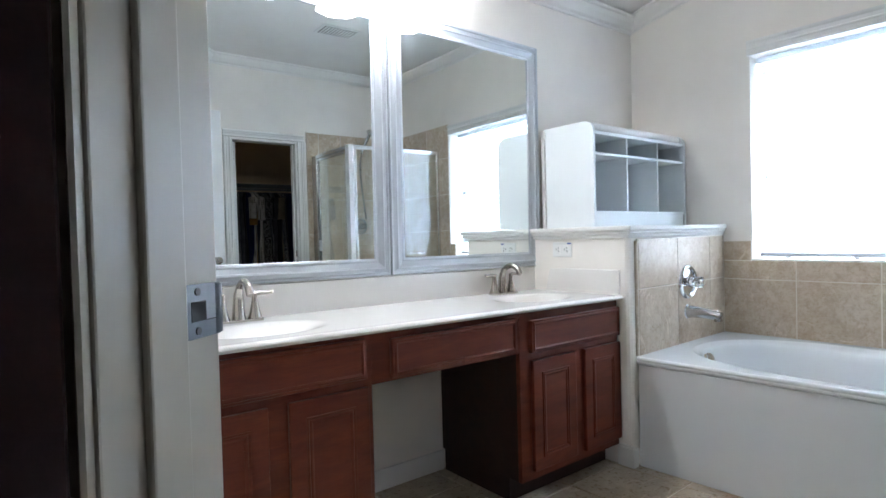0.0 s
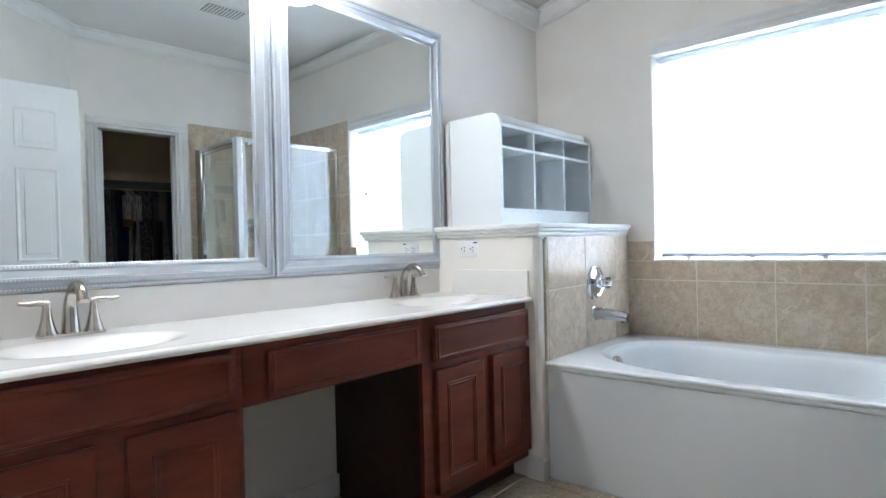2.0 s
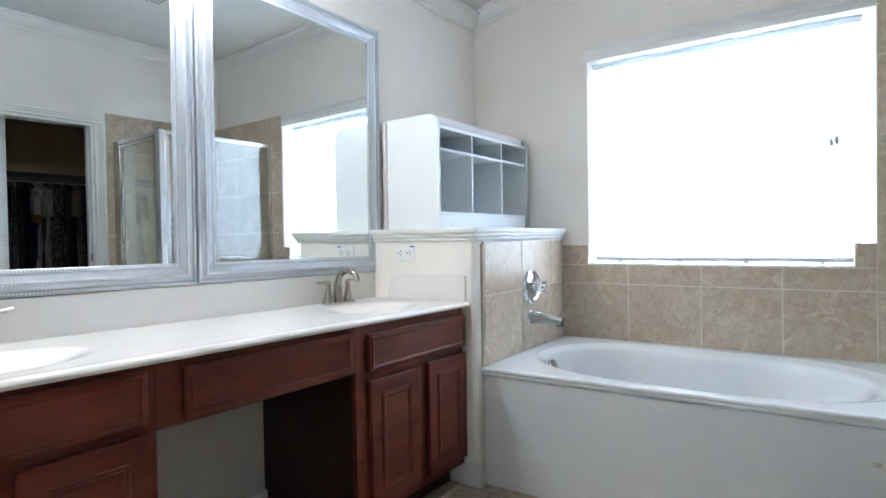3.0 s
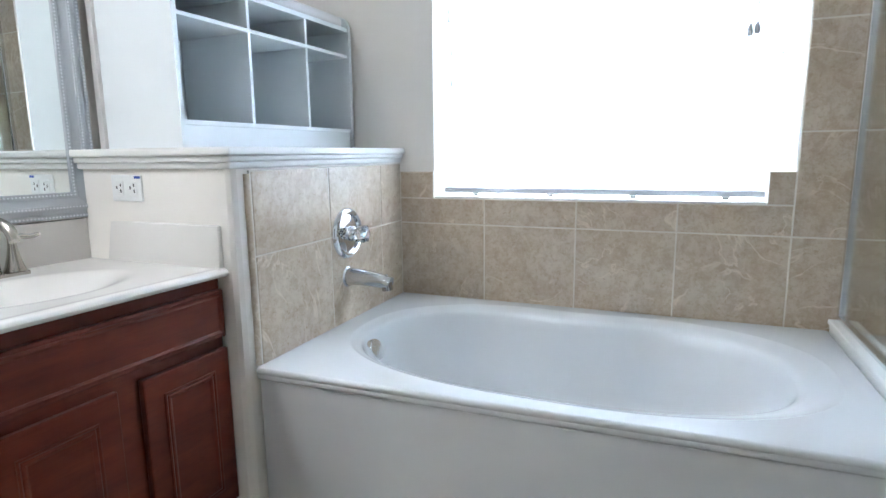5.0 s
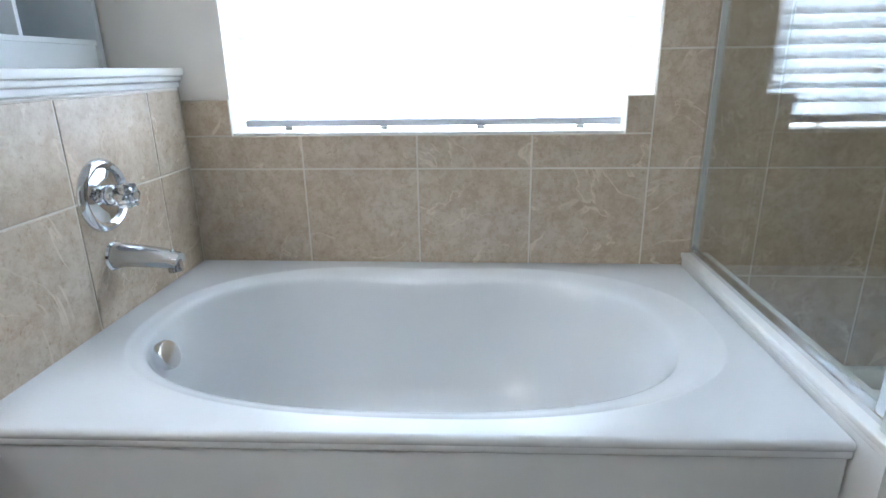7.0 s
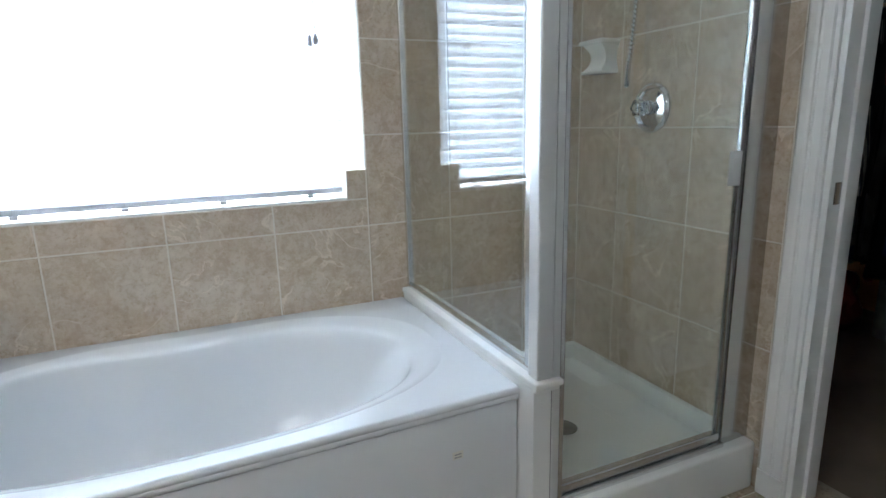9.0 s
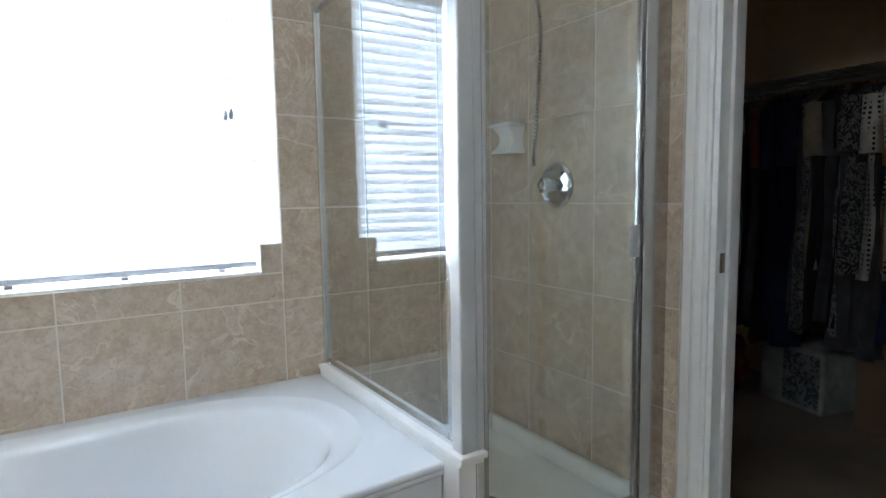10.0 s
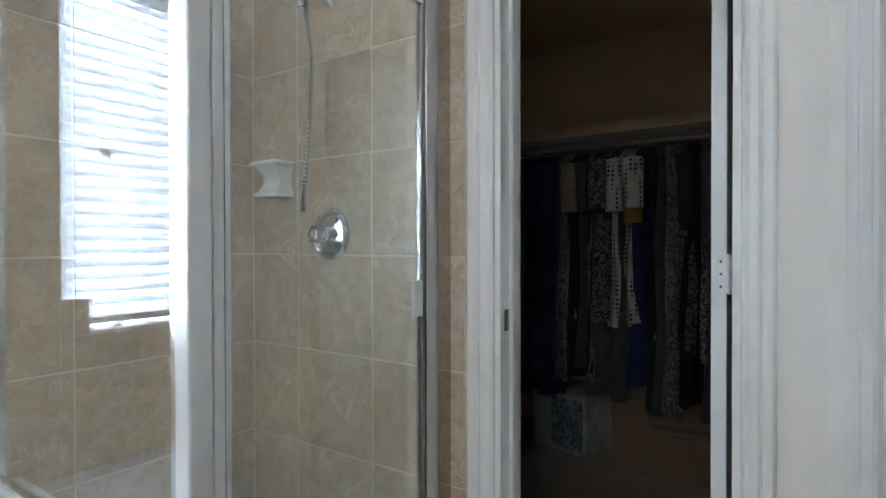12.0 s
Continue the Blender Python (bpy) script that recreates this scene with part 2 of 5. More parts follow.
def poly_prism(points, z0, z1, bm=None):
    """An upright prism over a plan polygon."""
    return prism([(x, y) for x, y in points], (0, 0, z0), (0, 0, z1), (1, 0, 0), (0, 1, 0), bm)


def lathe(profile, m, n=32, bm=None, ripple=0.0, waves=0):
    """Revolve (radius, height) points round the z axis of m."""
    bm = bm or bmesh.new()
    rings = []
    for k, (r, z) in enumerate(profile):
        ring = []
        for i in range(n):
            a = 2 * math.pi * i / n
            f = 1 + ripple * (k / max(1, len(profile) - 1)) ** 2 * math.cos(waves * a)
            ring.append(bm.verts.new(m @ Vector((r * f * math.cos(a), r * f * math.sin(a), z))))
        rings.append(ring)
    for r0, r1 in zip(rings, rings[1:]):
        for i in range(n):
            bm.faces.new((r0[i], r0[(i + 1) % n], r1[(i + 1) % n], r1[i]))
    if profile[0][0] > 1e-6:
        bm.faces.new(rings[0][::-1])
    if profile[-1][0] > 1e-6 and not waves:
        bm.faces.new(rings[-1])
    bmesh.ops.remove_doubles(bm, verts=bm.verts, dist=1e-6)
    bmesh.ops.recalc_face_normals(bm, faces=bm.faces)
    return bm


def tube(points, radii, n=14, bm=None):
    """A round bar along points, with a radius at each."""
    bm = bm or bmesh.new()
    pts = [Vector(p) for p in points]
    rings = []
    for i, p in enumerate(pts):
        d = (pts[min(i + 1, len(pts) - 1)] - pts[max(i - 1, 0)]).normalized()
        side = d.cross(Vector((0.13, 0.21, 0.97))).normalized()
        up = side.cross(d)
        rings.append([bm.verts.new(p + radii[i] * (math.cos(a) * side + math.sin(a) * up)) for a in (2 * math.pi * k / n for k in range(n))])
    for r0, r1 in zip(rings, rings[1:]):
        for k in range(n):
            bm.faces.new((r0[k], r0[(k + 1) % n], r1[(k + 1) % n], r1[k]))
    bm.faces.new(rings[0][::-1])
    bm.faces.new(rings[-1])
    bmesh.ops.recalc_face_normals(bm, faces=bm.faces)
    return bm


def smooth_path(points, steps=8):
    """Points along a smooth curve through the given ones."""
    p = [Vector(q) for q in points]
    p = [2 * p[0] - p[1]] + p + [2 * p[-1] - p[-2]]
    out = []
    for i in range(1, len(p) - 2):
        for k in range(steps):
            t = k / steps
            a, b, c, d = p[i - 1:i + 3]
            out.append(0.5 * (2 * b + (c - a) * t + (2 * a - 5 * b + 4 * c - d) * t * t + (3 * b - a - 3 * c + d) * t ** 3))
    return out + [p[-2]]


def part(name, bm, material, parent=None, label="", smooth=False, m=None):
    """One mesh object, under its thing when that is given."""
    me = bpy.data.meshes.new(name)
    if m is not None:
        bm.transform(m)
    bm.to_mesh(me)
    bm.free()
    me.materials.append(material)
    if smooth:
        for p in me.polygons:
            p.use_smooth = True
        me.set_sharp_from_angle(angle=radians(38))
    ob = new(name, me)
    if parent is not None:
        ob.parent = parent
    return tagged(ob, label)


def thing(name, label, category, group="", m=None):
    ob = new(name)
    ob.empty_display_size = 0.05
    if m is not None:
        ob.matrix_world = m
    return tagged(ob, label, category, group)


def structure(name, bm, material, label, category, smooth=False, m=None):
    ob = part(name, bm, material, None, "", smooth, m)
    return tagged(ob, label, category, "", "structure")


# ---- plan ----
XW = 3.24          # window wall, room face
YS = -0.99         # shower and closet wall, room face (tile face)
YH = 1.36          # tiled face of the half wall
XH = 2.286         # end of the half wall
TUB_Z = 0.506
TURNV = -1.75      # the vanity wall stands a little out of square
V = pose(2.296, 1.404, 0, 0, 0, TURNV)   # front of the counter at its end; x along the wall, y into it
VT = V @ pose(0, 0, 0, 0, 0.42)            # counter and mirrors hang a little out of level
VD = 0.543         # counter depth, to the wall face


def vx(x):
    """World x along the vanity to the vanity's own x."""
    return (x - 2.296) / math.cos(radians(TURNV))


def zc(y):
    """Height of the ceiling: flat, with a fall towards the vanity wall."""
    return 2.705 if y < 0.6 else 2.705 - (y - 0.6) * 0.222


HI = 2.95

# ---- floor, ground ----
structure("floor", box(-1.6, 3.5, -1.10, 2.35, -0.12, -0.004), M_GROUT, "beige stone tile floor with pale grout joints", "floor")
structure("closet_floor", box(0.5, 3.7, -3.25, -1.10, -0.12, -0.002), M_CARPET, "dark brown carpet on the closet floor", "carpet")
bm = bmesh.new()
bmesh.ops.create_grid(bm, x_segments=2, y_segments=2, size=400, matrix=Matrix.Translation((0, 0, -0.3)))
structure("ground", bm, painted("lawn", (0.08, 0.11, 0.05), 0.9, 3, 0.5, 0.2), "green lawn outside the window", "lawn")

# ---- walls ----
# window wall, with the opening between y -0.03 and 1.213, z 0.906 and 2.005
WY0, WY1, WZ0, WZ1 = -0.034, 1.213, 0.906, 2.005
WN = 0.04        # the tiled notch under the opening's end
bm = box(XW, XW + 0.21, -1.15, WY0, 0, HI)
box(XW, XW + 0.21, WY1, 2.1, 0, HI, bm=bm)
box(XW, XW + 0.21, WY0, WY1, 0, WZ0, bm=bm)
box(XW, XW + 0.21, WY0, WY1, WZ1, HI, bm=bm)
box(XW, XW + 0.05, WY0, WN, WZ0, 1.0125, bm=bm)
wall_window = structure("wall_window", bm, M_WALL, "cream painted wall with tiled lower part round the window", "wall")

# vanity wall
bm = box(-2.35, 1.05, VD, VD + 0.14, 0, HI)
wall_vanity = structure("wall_vanity", bm, M_WALL, "cream painted wall behind the long vanity", "wall", m=V)

# wall of shower and closet door, 12 cm thick; closet opening x 1.60 to 2.155, head at 2.0
CX0, CX1, CZ = 1.580, 2.182, 2.0
bm = box(CX1, 3.40, YS - 0.13, YS - 0.012, 0, HI)
box(1.30, CX0, YS - 0.13, YS - 0.012, 0, HI, bm=bm)
box(CX0, CX1, YS - 0.13, YS - 0.012, CZ, HI, bm=bm)
wall_shower = structure("wall_shower", bm, M_WALL, "painted and tiled wall with shower and closet doorway", "wall")

# diagonal wall with the entry: room face from K to S
K, S = Vector((1.421, -1.0)), Vector((0.195, 0.605))
along = (S - K).normalized()
nrm = Vector((along.y, -along.x))      # into the room
D = Matrix(((along.x, nrm.x, 0, K.x), (along.y, nrm.y, 0, K.y), (0, 0, 1, 0), (0, 0, 0, 1)))   # own x along from K, y into the room
LD = (S - K).length
EO0, EO1 = LD - 0.78, LD                # entry opening
TO0, TO1 = 0.112, 0.80                 # second door
J = Vector((0.500, -0.150))             # hinge side of the entry
along_a = (J - K).normalized()
na = Vector((along_a.y, -along_a.x))
DA = Matrix(((along_a.x, na.x, 0, K.x), (along_a.y, na.y, 0, K.y), (0, 0, 1, 0), (0, 0, 0, 1)))   # own x along from K, to J
LA = (J - K).length
S0 = (D @ Vector((EO1, 0, 0))).to_2d()
along_e = (S0 - J).normalized()
ne = Vector((along_e.y, -along_e.x))
DE = Matrix(((along_e.x, ne.x, 0, J.x), (along_e.y, ne.y, 0, J.y), (0, 0, 1, 0), (0, 0, 0, 1)))   # across the entry, from J
LE = (S0 - J).length
bm = box(-0.02, TO0, -0.12, 0, 0, HI)
box(TO1, LA, -0.12, 0, 0, HI, bm=bm)
box(TO0, TO1, -0.12, 0, 2.03, HI, bm=bm)
wall_diagonal = structure("wall_diagonal", bm, M_WALL, "cream painted diagonal wall with a closed door", "wall", m=DA)
structure("wall_entry", box(EO1 + 0.018, EO1 + 0.6, -0.12, 0, 0, HI), M_WALL, "cream painted wall beside the entry doorway", "wall", m=D)
structure("wall_over_entry", box(0.002, LE - 0.002, -0.118, -0.002, 2.03, HI), M_WALL, "cream painted wall over the entry doorway", "wall", m=DE)

bm = box(-0.26, -0.14, 0.98, 2.2, 0, HI)
structure("wall_west", bm, M_WALL, "cream painted wall beside the vanity", "wall")

# added shell of the unseen room outside the entry, coloured dark as unlit; closet shell
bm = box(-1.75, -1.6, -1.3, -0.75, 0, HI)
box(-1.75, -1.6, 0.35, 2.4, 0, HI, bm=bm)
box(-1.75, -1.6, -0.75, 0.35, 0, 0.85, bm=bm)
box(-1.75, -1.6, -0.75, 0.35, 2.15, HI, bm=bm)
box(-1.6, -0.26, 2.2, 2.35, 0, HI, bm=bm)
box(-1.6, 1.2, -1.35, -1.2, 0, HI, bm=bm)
structure("wall_unseen_room", bm, M_DARK, "added walls of the unseen room outside, its lack of light in their dark colour", "wall")
for name, q in (("wall_closet_back", (0.5, 3.7, -3.25, -3.10)), ("wall_closet_east", (3.50, 3.65, -3.1, -1.12)), ("wall_closet_west", (0.5, 0.62, -3.1, -1.12)), ("wall_closet_front", (0.62, 1.30, YS - 0.22, YS - 0.13))):
    structure(name, box(*q, 0, 2.6), M_CLOSET, "tan painted wall of the unlit closet", "wall")
structure("closet_ceiling", box(0.5, 3.7, -3.25, YS - 0.13, 2.44, 2.56), M_CLOSET, "tan painted closet ceiling", "ceiling")

# ceiling: flat part and the slope down to the vanity wall
bm = prism([(-1.4, zc(0)), (0.6, zc(0)), (2.35, zc(2.35)), (2.35, 3.0), (-1.4, 3.0)], (-1.75, 0, 0), (3.45, 0, 0), (0, 1, 0), (0, 0, 1))
structure("ceiling", bm, M_CEIL, "off-white painted ceiling, sloping down to the vanity wall", "ceiling")

# crown moulding
CROWN = [(0.0, 0.0), (0.0, -0.088), (0.008, -0.088), (0.012, -0.076), (0.030, -0.066), (0.052, -0.040), (0.062, -0.018), (0.074, -0.012), (0.076, 0.0)]


def crown(a, b, inward, fall=0.0):
    u = Vector((inward[0], inward[1], 0)).normalized()
    return prism(CROWN, a, b, u, (0, 0, 1))


bm = crown((XW, -0.99, zc(0) - 0.001), (XW, 0.6, zc(0) - 0.001), (-1, 0))
prism(CROWN, (XW, 0.6, zc(0.6) - 0.001), (XW, 1.925, zc(1.925) - 0.001), (-1, 0, 0), (0, 0, 1), bm)
structure("crown_window", bm, M_TRIM, "white crown moulding above the window wall", "crown moulding")
a, b = V @ Vector((-2.3, VD, 0)), V @ Vector((0.945, VD, 0))
nv = V.to_3x3() @ Vector((0, -1, 0))
bm = crown((a.x, a.y, zc(a.y - 0.03) - 0.012), (b.x, b.y, zc(b.y - 0.03) - 0.012), nv)
structure("crown_vanity", bm, M_TRIM, "white crown moulding above the vanity wall", "crown moulding")
bm = crown((1.40, YS - 0.012, zc(0) - 0.001), (XW, YS - 0.012, zc(0) - 0.001), (0, 1))
structure("crown_shower", bm, M_TRIM, "white crown moulding above the closet door", "crown moulding")
bm = crown(DA @ Vector((-0.03, 0, zc(0) - 0.001)), DA @ Vector((LA + 0.01, 0, zc(0) - 0.001)), na)
prism(CROWN, DE @ Vector((-0.01, -0.002, zc(0) - 0.001)), DE @ Vector((LE, -0.002, zc(0) - 0.001)), (ne.x, ne.y, 0), (0, 0, 1), bm)
structure("crown_diagonal", bm, M_TRIM, "white crown moulding above the diagonal wall", "crown moulding")

# ---- half wall between vanity and tub ----
half = structure("half_wall", poly_prism([(XH + 0.02, YH + 0.010), (3.30, YH + 0.010), (3.30, 1.99), (XH, 1.99), (XH, YH + 0.03), (XH + 0.006, YH + 0.016)], 0, 1.058), M_WALL, "cream painted half wall with a rounded corner", "half wall")
cap = tagged(new("half_wall_cap"), "white painted wooden cap with stepped moulding", "wall cap", "", "structure")
for name, over, z0, z1 in (("cap_top", 0.030, 1.084, 1.106), ("cap_cove", 0.021, 1.068, 1.0845), ("cap_bead", 0.012, 1.050, 1.0685)):
    part(name, box(XH - over, XW - 0.001, YH + 0.012 - over, 1.935, z0, z1, 0.005, 3), M_TRIM, cap, smooth=True)
bm = box(XH - 0.014, XH + 0.001, YH - 0.004, 1.44, 0, 0.088, 0.004)
box(XH - 0.014, XH + 0.03, YH - 0.006, YH + 0.011, 0, 0.088, 0.004, bm=bm)
box(XH - 0.009, XH + 0.001, YH - 0.001, 1.44, 0.086, 0.102, 0.004, bm=bm)
structure("baseboard_half_wall", bm, M_TRIM, "white baseboard round the half wall corner", "baseboard")
bm = box(-1.332, -0.66, VD - 0.014, VD, 0, 0.09, 0.004)
structure("baseboard_knee", bm, M_TRIM, "white baseboard in the knee space", "baseboard", m=V)
bm = box(CX0 - 0.17, CX0 - 0.075, YS - 0.012, YS + 0.004, 0, 0.09, 0.004)
structure("baseboard_closet", bm, M_TRIM, "white baseboard beside the closet door", "baseboard")

# ---- casings ----
CASING = [(0, 0), (0.0, 0.012), (0.006, 0.017), (0.014, 0.013), (0.030, 0.013), (0.034, 0.017), (0.040, 0.014), (0.046, 0.017), (0.058, 0.017), (0.064, 0.013), (0.064, 0)]


def casing(x0, x1, head, m, face, name, label, width=1.0, depth=0.12, left=True, right=True):
    """Jamb lining and casing on the room side of an opening in a wall; own x along, y out of the wall."""
    ob = tagged(new(name), label, "door frame", "", "structure")
    pr = [(p * width, q) for p, q in CASING]
    w = 0.064 * width
    if left:
        part("side_casing", prism(pr, (x0 - 0.004, face, 0), (x0 - 0.004, face, head + 0.004), (-1, 0, 0), (0, 1, 0)), M_TRIM, ob, m=m)
    if right:
        part("side_casing", prism(pr, (x1 + 0.004, face, 0), (x1 + 0.004, face, head + 0.004), (1, 0, 0), (0, 1, 0)), M_TRIM, ob, m=m)
    part("head_casing", prism(pr, (x0 - 0.004 - w, face, head + 0.004), (x1 + 0.004 + w, face, head + 0.004), (0, 0, 1), (0, 1, 0)), M_TRIM, ob, m=m)
    for a, b in ((x0 - 0.002, x0 + 0.016), (x1 - 0.016, x1 + 0.002)):
        part("jamb", box(a, b, face - depth, face + 0.002, 0, head, 0.002), M_TRIM, ob, m=m)
    part("head_jamb", box(x0 + 0.016, x1 - 0.016, face - depth, face + 0.002, head - 0.018, head, 0.002), M_TRIM, ob, m=m)
    return ob


I4 = Matrix.Identity(4)
frame_closet = casing(CX0, CX1 - 0.0, CZ, pose(0, YS - 0.012, 0), 0.0, "door_frame_closet", "white moulded casing round the closet doorway", 1.0, 0.12, True, False)
part("side_casing", prism([(p * 1.32, q) for p, q in CASING], (CX1 + 0.002, YS - 0.012, 0), (CX1 + 0.002, YS - 0.012, CZ + 0.004), (1, 0, 0), (0, 1, 0)), M_TRIM, frame_closet)
part("plinth_block", box(CX1 + 0.004, CX1 + 0.088, YS - 0.012, YS + 0.012, 0, 0.085, 0.004), M_TRIM, frame_closet)
for x in (CX1 - 0.028,):
    part("door_stop", box(x, x + 0.012, YS - 0.09, YS - 0.06, 0, CZ - 0.02, 0.002), M_TRIM, frame_closet)
part("strike_plate", box(CX1 - 0.019, CX1 - 0.0155, YS - 0.055, YS - 0.03, 0.93, 0.99, 0.001), M_NICKEL, frame_closet)

frame_entry = tagged(new("door_frame_entry"), "white casing of the entry doorway, its jamb coloured darker for shade", "door frame", "", "structure")
part("side_casing", prism(CASING, (EO1 + 0.004, 0, 0), (EO1 + 0.004, 0, 2.03), (1, 0, 0), (0, 1, 0)), M_TRIM, frame_entry, m=D)
part("jamb", box(EO1 - 0.016, EO1 + 0.0175, -0.154, 0.013, 0, 2.028, 0.003), M_JAMB_SHADED, frame_entry, m=D)
part("side_casing", prism(CASING, (LA - 0.004, 0, 0), (LA - 0.004, 0, 2.03), (-1, 0, 0), (0, 1, 0)), M_TRIM, frame_entry, m=DA)
part("jamb", box(LA + 0.0005, LA + 0.018, -0.12, 0.002, 0, 2.028, 0.002), M_TRIM, frame_entry, m=DA)
part("head_casing", prism(CASING, (-0.03, -0.002, 2.032), (LE + 0.04, -0.002, 2.032), (0, 0, 1), (0, 1, 0)), M_TRIM, frame_entry, m=DE)
part("head_jamb", box(0.02, LE - 0.03, -0.118, -0.002, 2.010, 2.0295, 0.002), M_TRIM, frame_entry, m=DE)
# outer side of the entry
part("outer_casing", prism([(p * 0.55, q * 0.7) for p, q in CASING], (EO1 - 0.012, -0.1545, 0), (EO1 - 0.012, -0.1545, 2.03), (1, 0, 0), (0, -1, 0)), M_JAMB_SHADED, frame_entry, m=D)
part("door_stop", box(EO1 - 0.026, EO1 - 0.016, -0.104, -0.050, 0, 2.01, 0.003), M_JAMB_SHADED, frame_entry, m=D)
corner = [(math.cos(radians(k * 22.5)), math.sin(radians(k * 22.5))) for k in range(5)]
outline = [(0.013, 0.975), (0.013, 1.032)]
outline += [(-0.039 - 0.007 * q, 1.025 + 0.007 * p) for p, q in corner] + [(-0.039 - 0.007 * p, 0.982 - 0.007 * q) for p, q in corner]
strike = part("strike_plate", prism(outline, (EO1 - 0.0185, 0, 0), (EO1 - 0.0155, 0, 0), (0, 1, 0), (0, 0, 1)), M_STRIKE, frame_entry, "satin metal strike plate", m=D)
lip = [(0.004, -0.0178), (0.006, -0.0200), (0.010, -0.0212), (0.0145, -0.0200), (0.0175, -0.0160), (0.0185, -0.0100), (0.0172, -0.0100), (0.0158, -0.0150), (0.0135, -0.0178)]
part("strike_lip", prism(lip, (EO1, 0, 0.9765), (EO1, 0, 1.0305), (0, 1, 0), (1, 0, 0)), M_STRIKE, strike, smooth=True, m=D)
part("latch_hole", box(EO1 - 0.0190, EO1 - 0.0182, -0.036, -0.012, 0.993, 1.014), M_SLOT, strike, m=D)
part("slit", box(EO1 - 0.0190, EO1 - 0.0182, -0.012, 0.010, 0.9925, 0.9935), M_SLOT, strike, m=D)
for z in (0.983, 1.024):
    part("screw", cyl((EO1 - 0.0200, -0.026, z), (EO1 - 0.018, -0.026, z), 0.0042, n=12), M_DRAIN, strike, m=D)
casing(TO0, TO1, 2.03, DA, 0.0, "door_frame_second", "white casing of the closed side door", 1.0, 0.12)


# ---- panel doors ----
def panel_door(name, w, h, label, m, th=0.035):
    """Six-panel door; own x from the hinge, y through the leaf, z up."""
    ob = thing(name, label, "door", m=m)
    tagged(ob, kind="structure")
    part("leaf", box(0, w, -th / 2, th / 2, 0.008, h, 0.002), M_DOOR, ob)
    cols = ((0.115, w / 2 - 0.045), (w / 2 + 0.045, w - 0.115))
    rows = ((0.23, 0.80), (0.98, 1.53), (1.64, h - 0.14))
    for x0, x1 in cols:
        for z0, z1 in rows:
            for s in (1, -1):
                y = s * th / 2
                bm = bmesh.new()
                for k, (a, b) in enumerate((((x0, z0), (x1, z0)), ((x1, z0), (x1, z1)), ((x1, z1), (x0, z1)), ((x0, z1), (x0, z0)))):
                    p, q = Vector((a[0], y, a[1])), Vector((b[0], y, b[1]))
                    d = (q - p).normalized()
                    inn = Vector((0, 1, 0)).cross(d) * -1
                    prism([(0, 0), (0.003, 0.004), (0.010, 0.004), (0.020, 0.0005), (0.020, -0.001), (0, -0.001)], p, q, inn, (0, s, 0), bm)
                box(x0 + 0.04, x1 - 0.04, y - 0.004 * (s < 0), y + 0.004 * (s > 0), z0 + 0.04, z1 - 0.04, 0.003, 1, bm)
                part("panel", bm, M_DOOR, ob)
    return ob


H = DA @ Vector((LA + 0.004, 0.032, 0))
F = Vector((1.265, -0.145))
ang = math.degrees(math.atan2(F.y - H.y, F.x - H.x))
entry_door = panel_door("door_entry", (F - H.to_2d()).length, 2.02, "white painted six-panel door, standing open", pose(H.x, H.y, 0, 0, 0, ang))
part("knob", lathe([(0.0, 0), (0.026, 0.001), (0.026, 0.006), (0.010, 0.012), (0.010, 0.03), (0.026, 0.04), (0.029, 0.052), (0.022, 0.066), (0.0, 0.07)], pose((F - H.to_2d()).length - 0.06, 0.0175, 0.95, -90)), M_NICKEL, entry_door, "brushed nickel knob", True)
panel_door("door_closet", 0.55, 1.985, "white painted six-panel door, open into the closet", pose(1.6435, YS - 0.150, 0, 0, 0, -90))
for z in (0.22, 1.10, 1.86):
    h_ = part("hinge", box(CX0 + 0.018, CX0 + 0.066, YS - 0.1335, YS - 0.1305, z - 0.045, z + 0.045, 0.001), M_DOOR, None)
    cyl_ = part("hinge_pin", cyl((CX0 + 0.038, YS - 0.127, z - 0.047), (CX0 + 0.038, YS - 0.127, z + 0.047), 0.0055, n=12), M_DOOR, h_)
    tagged(h_, "white painted door hinge", "hinge", "closet door hinges")
    for k in (-0.03, 0.0, 0.03):
        part("screw", cyl((CX0 + 0.056, YS - 0.131, z + k), (CX0 + 0.056, YS - 0.1285, z + k), 0.003, n=8), M_DRAIN, h_)
panel_door("door_second", TO1 - TO0 - 0.04, 2.0, "white painted six-panel door, closed", DA @ pose(TO0 + 0.02, -0.03, 0))
h_ = part("door_hinge", box(TO0 + 0.017, TO0 + 0.034, -0.012, -0.004, 0.93, 1.02, 0.002), M_NICKEL, None, m=DA)
tagged(h_, "small nickel hinge of the side door", "hinge")

# added wardrobe-shaped block, near black, standing in for the darkness outside
dark_block = thing("wardrobe", "added near-black block standing in for the darkness beside the doorway", "wardrobe", m=D)
M_DARK_BLOCK = wood("dark_block_wood", (0.018, 0.004, 0.004), (0.008, 0.002, 0.002), 0.85)
bsdf(M_DARK_BLOCK).inputs["Coat Weight"].default_value = 0.0
bsdf(M_DARK_BLOCK).inputs["Specular IOR Level"].default_value = 0.12
part("body", box(EO1 - 0.016, EO1 + 0.72, -0.66, -0.178, 0.0, 2.05, 0.008), M_DARK_BLOCK, dark_block)
part("block_front", box(EO1 - 0.008, EO1 + 0.345, -0.684, -0.662, 0.06, 2.0, 0.004), M_DARK_BLOCK, dark_block)
part("block_front", box(EO1 + 0.350, EO1 + 0.71, -0.684, -0.662, 0.06, 2.0, 0.004), M_DARK_BLOCK, dark_block)
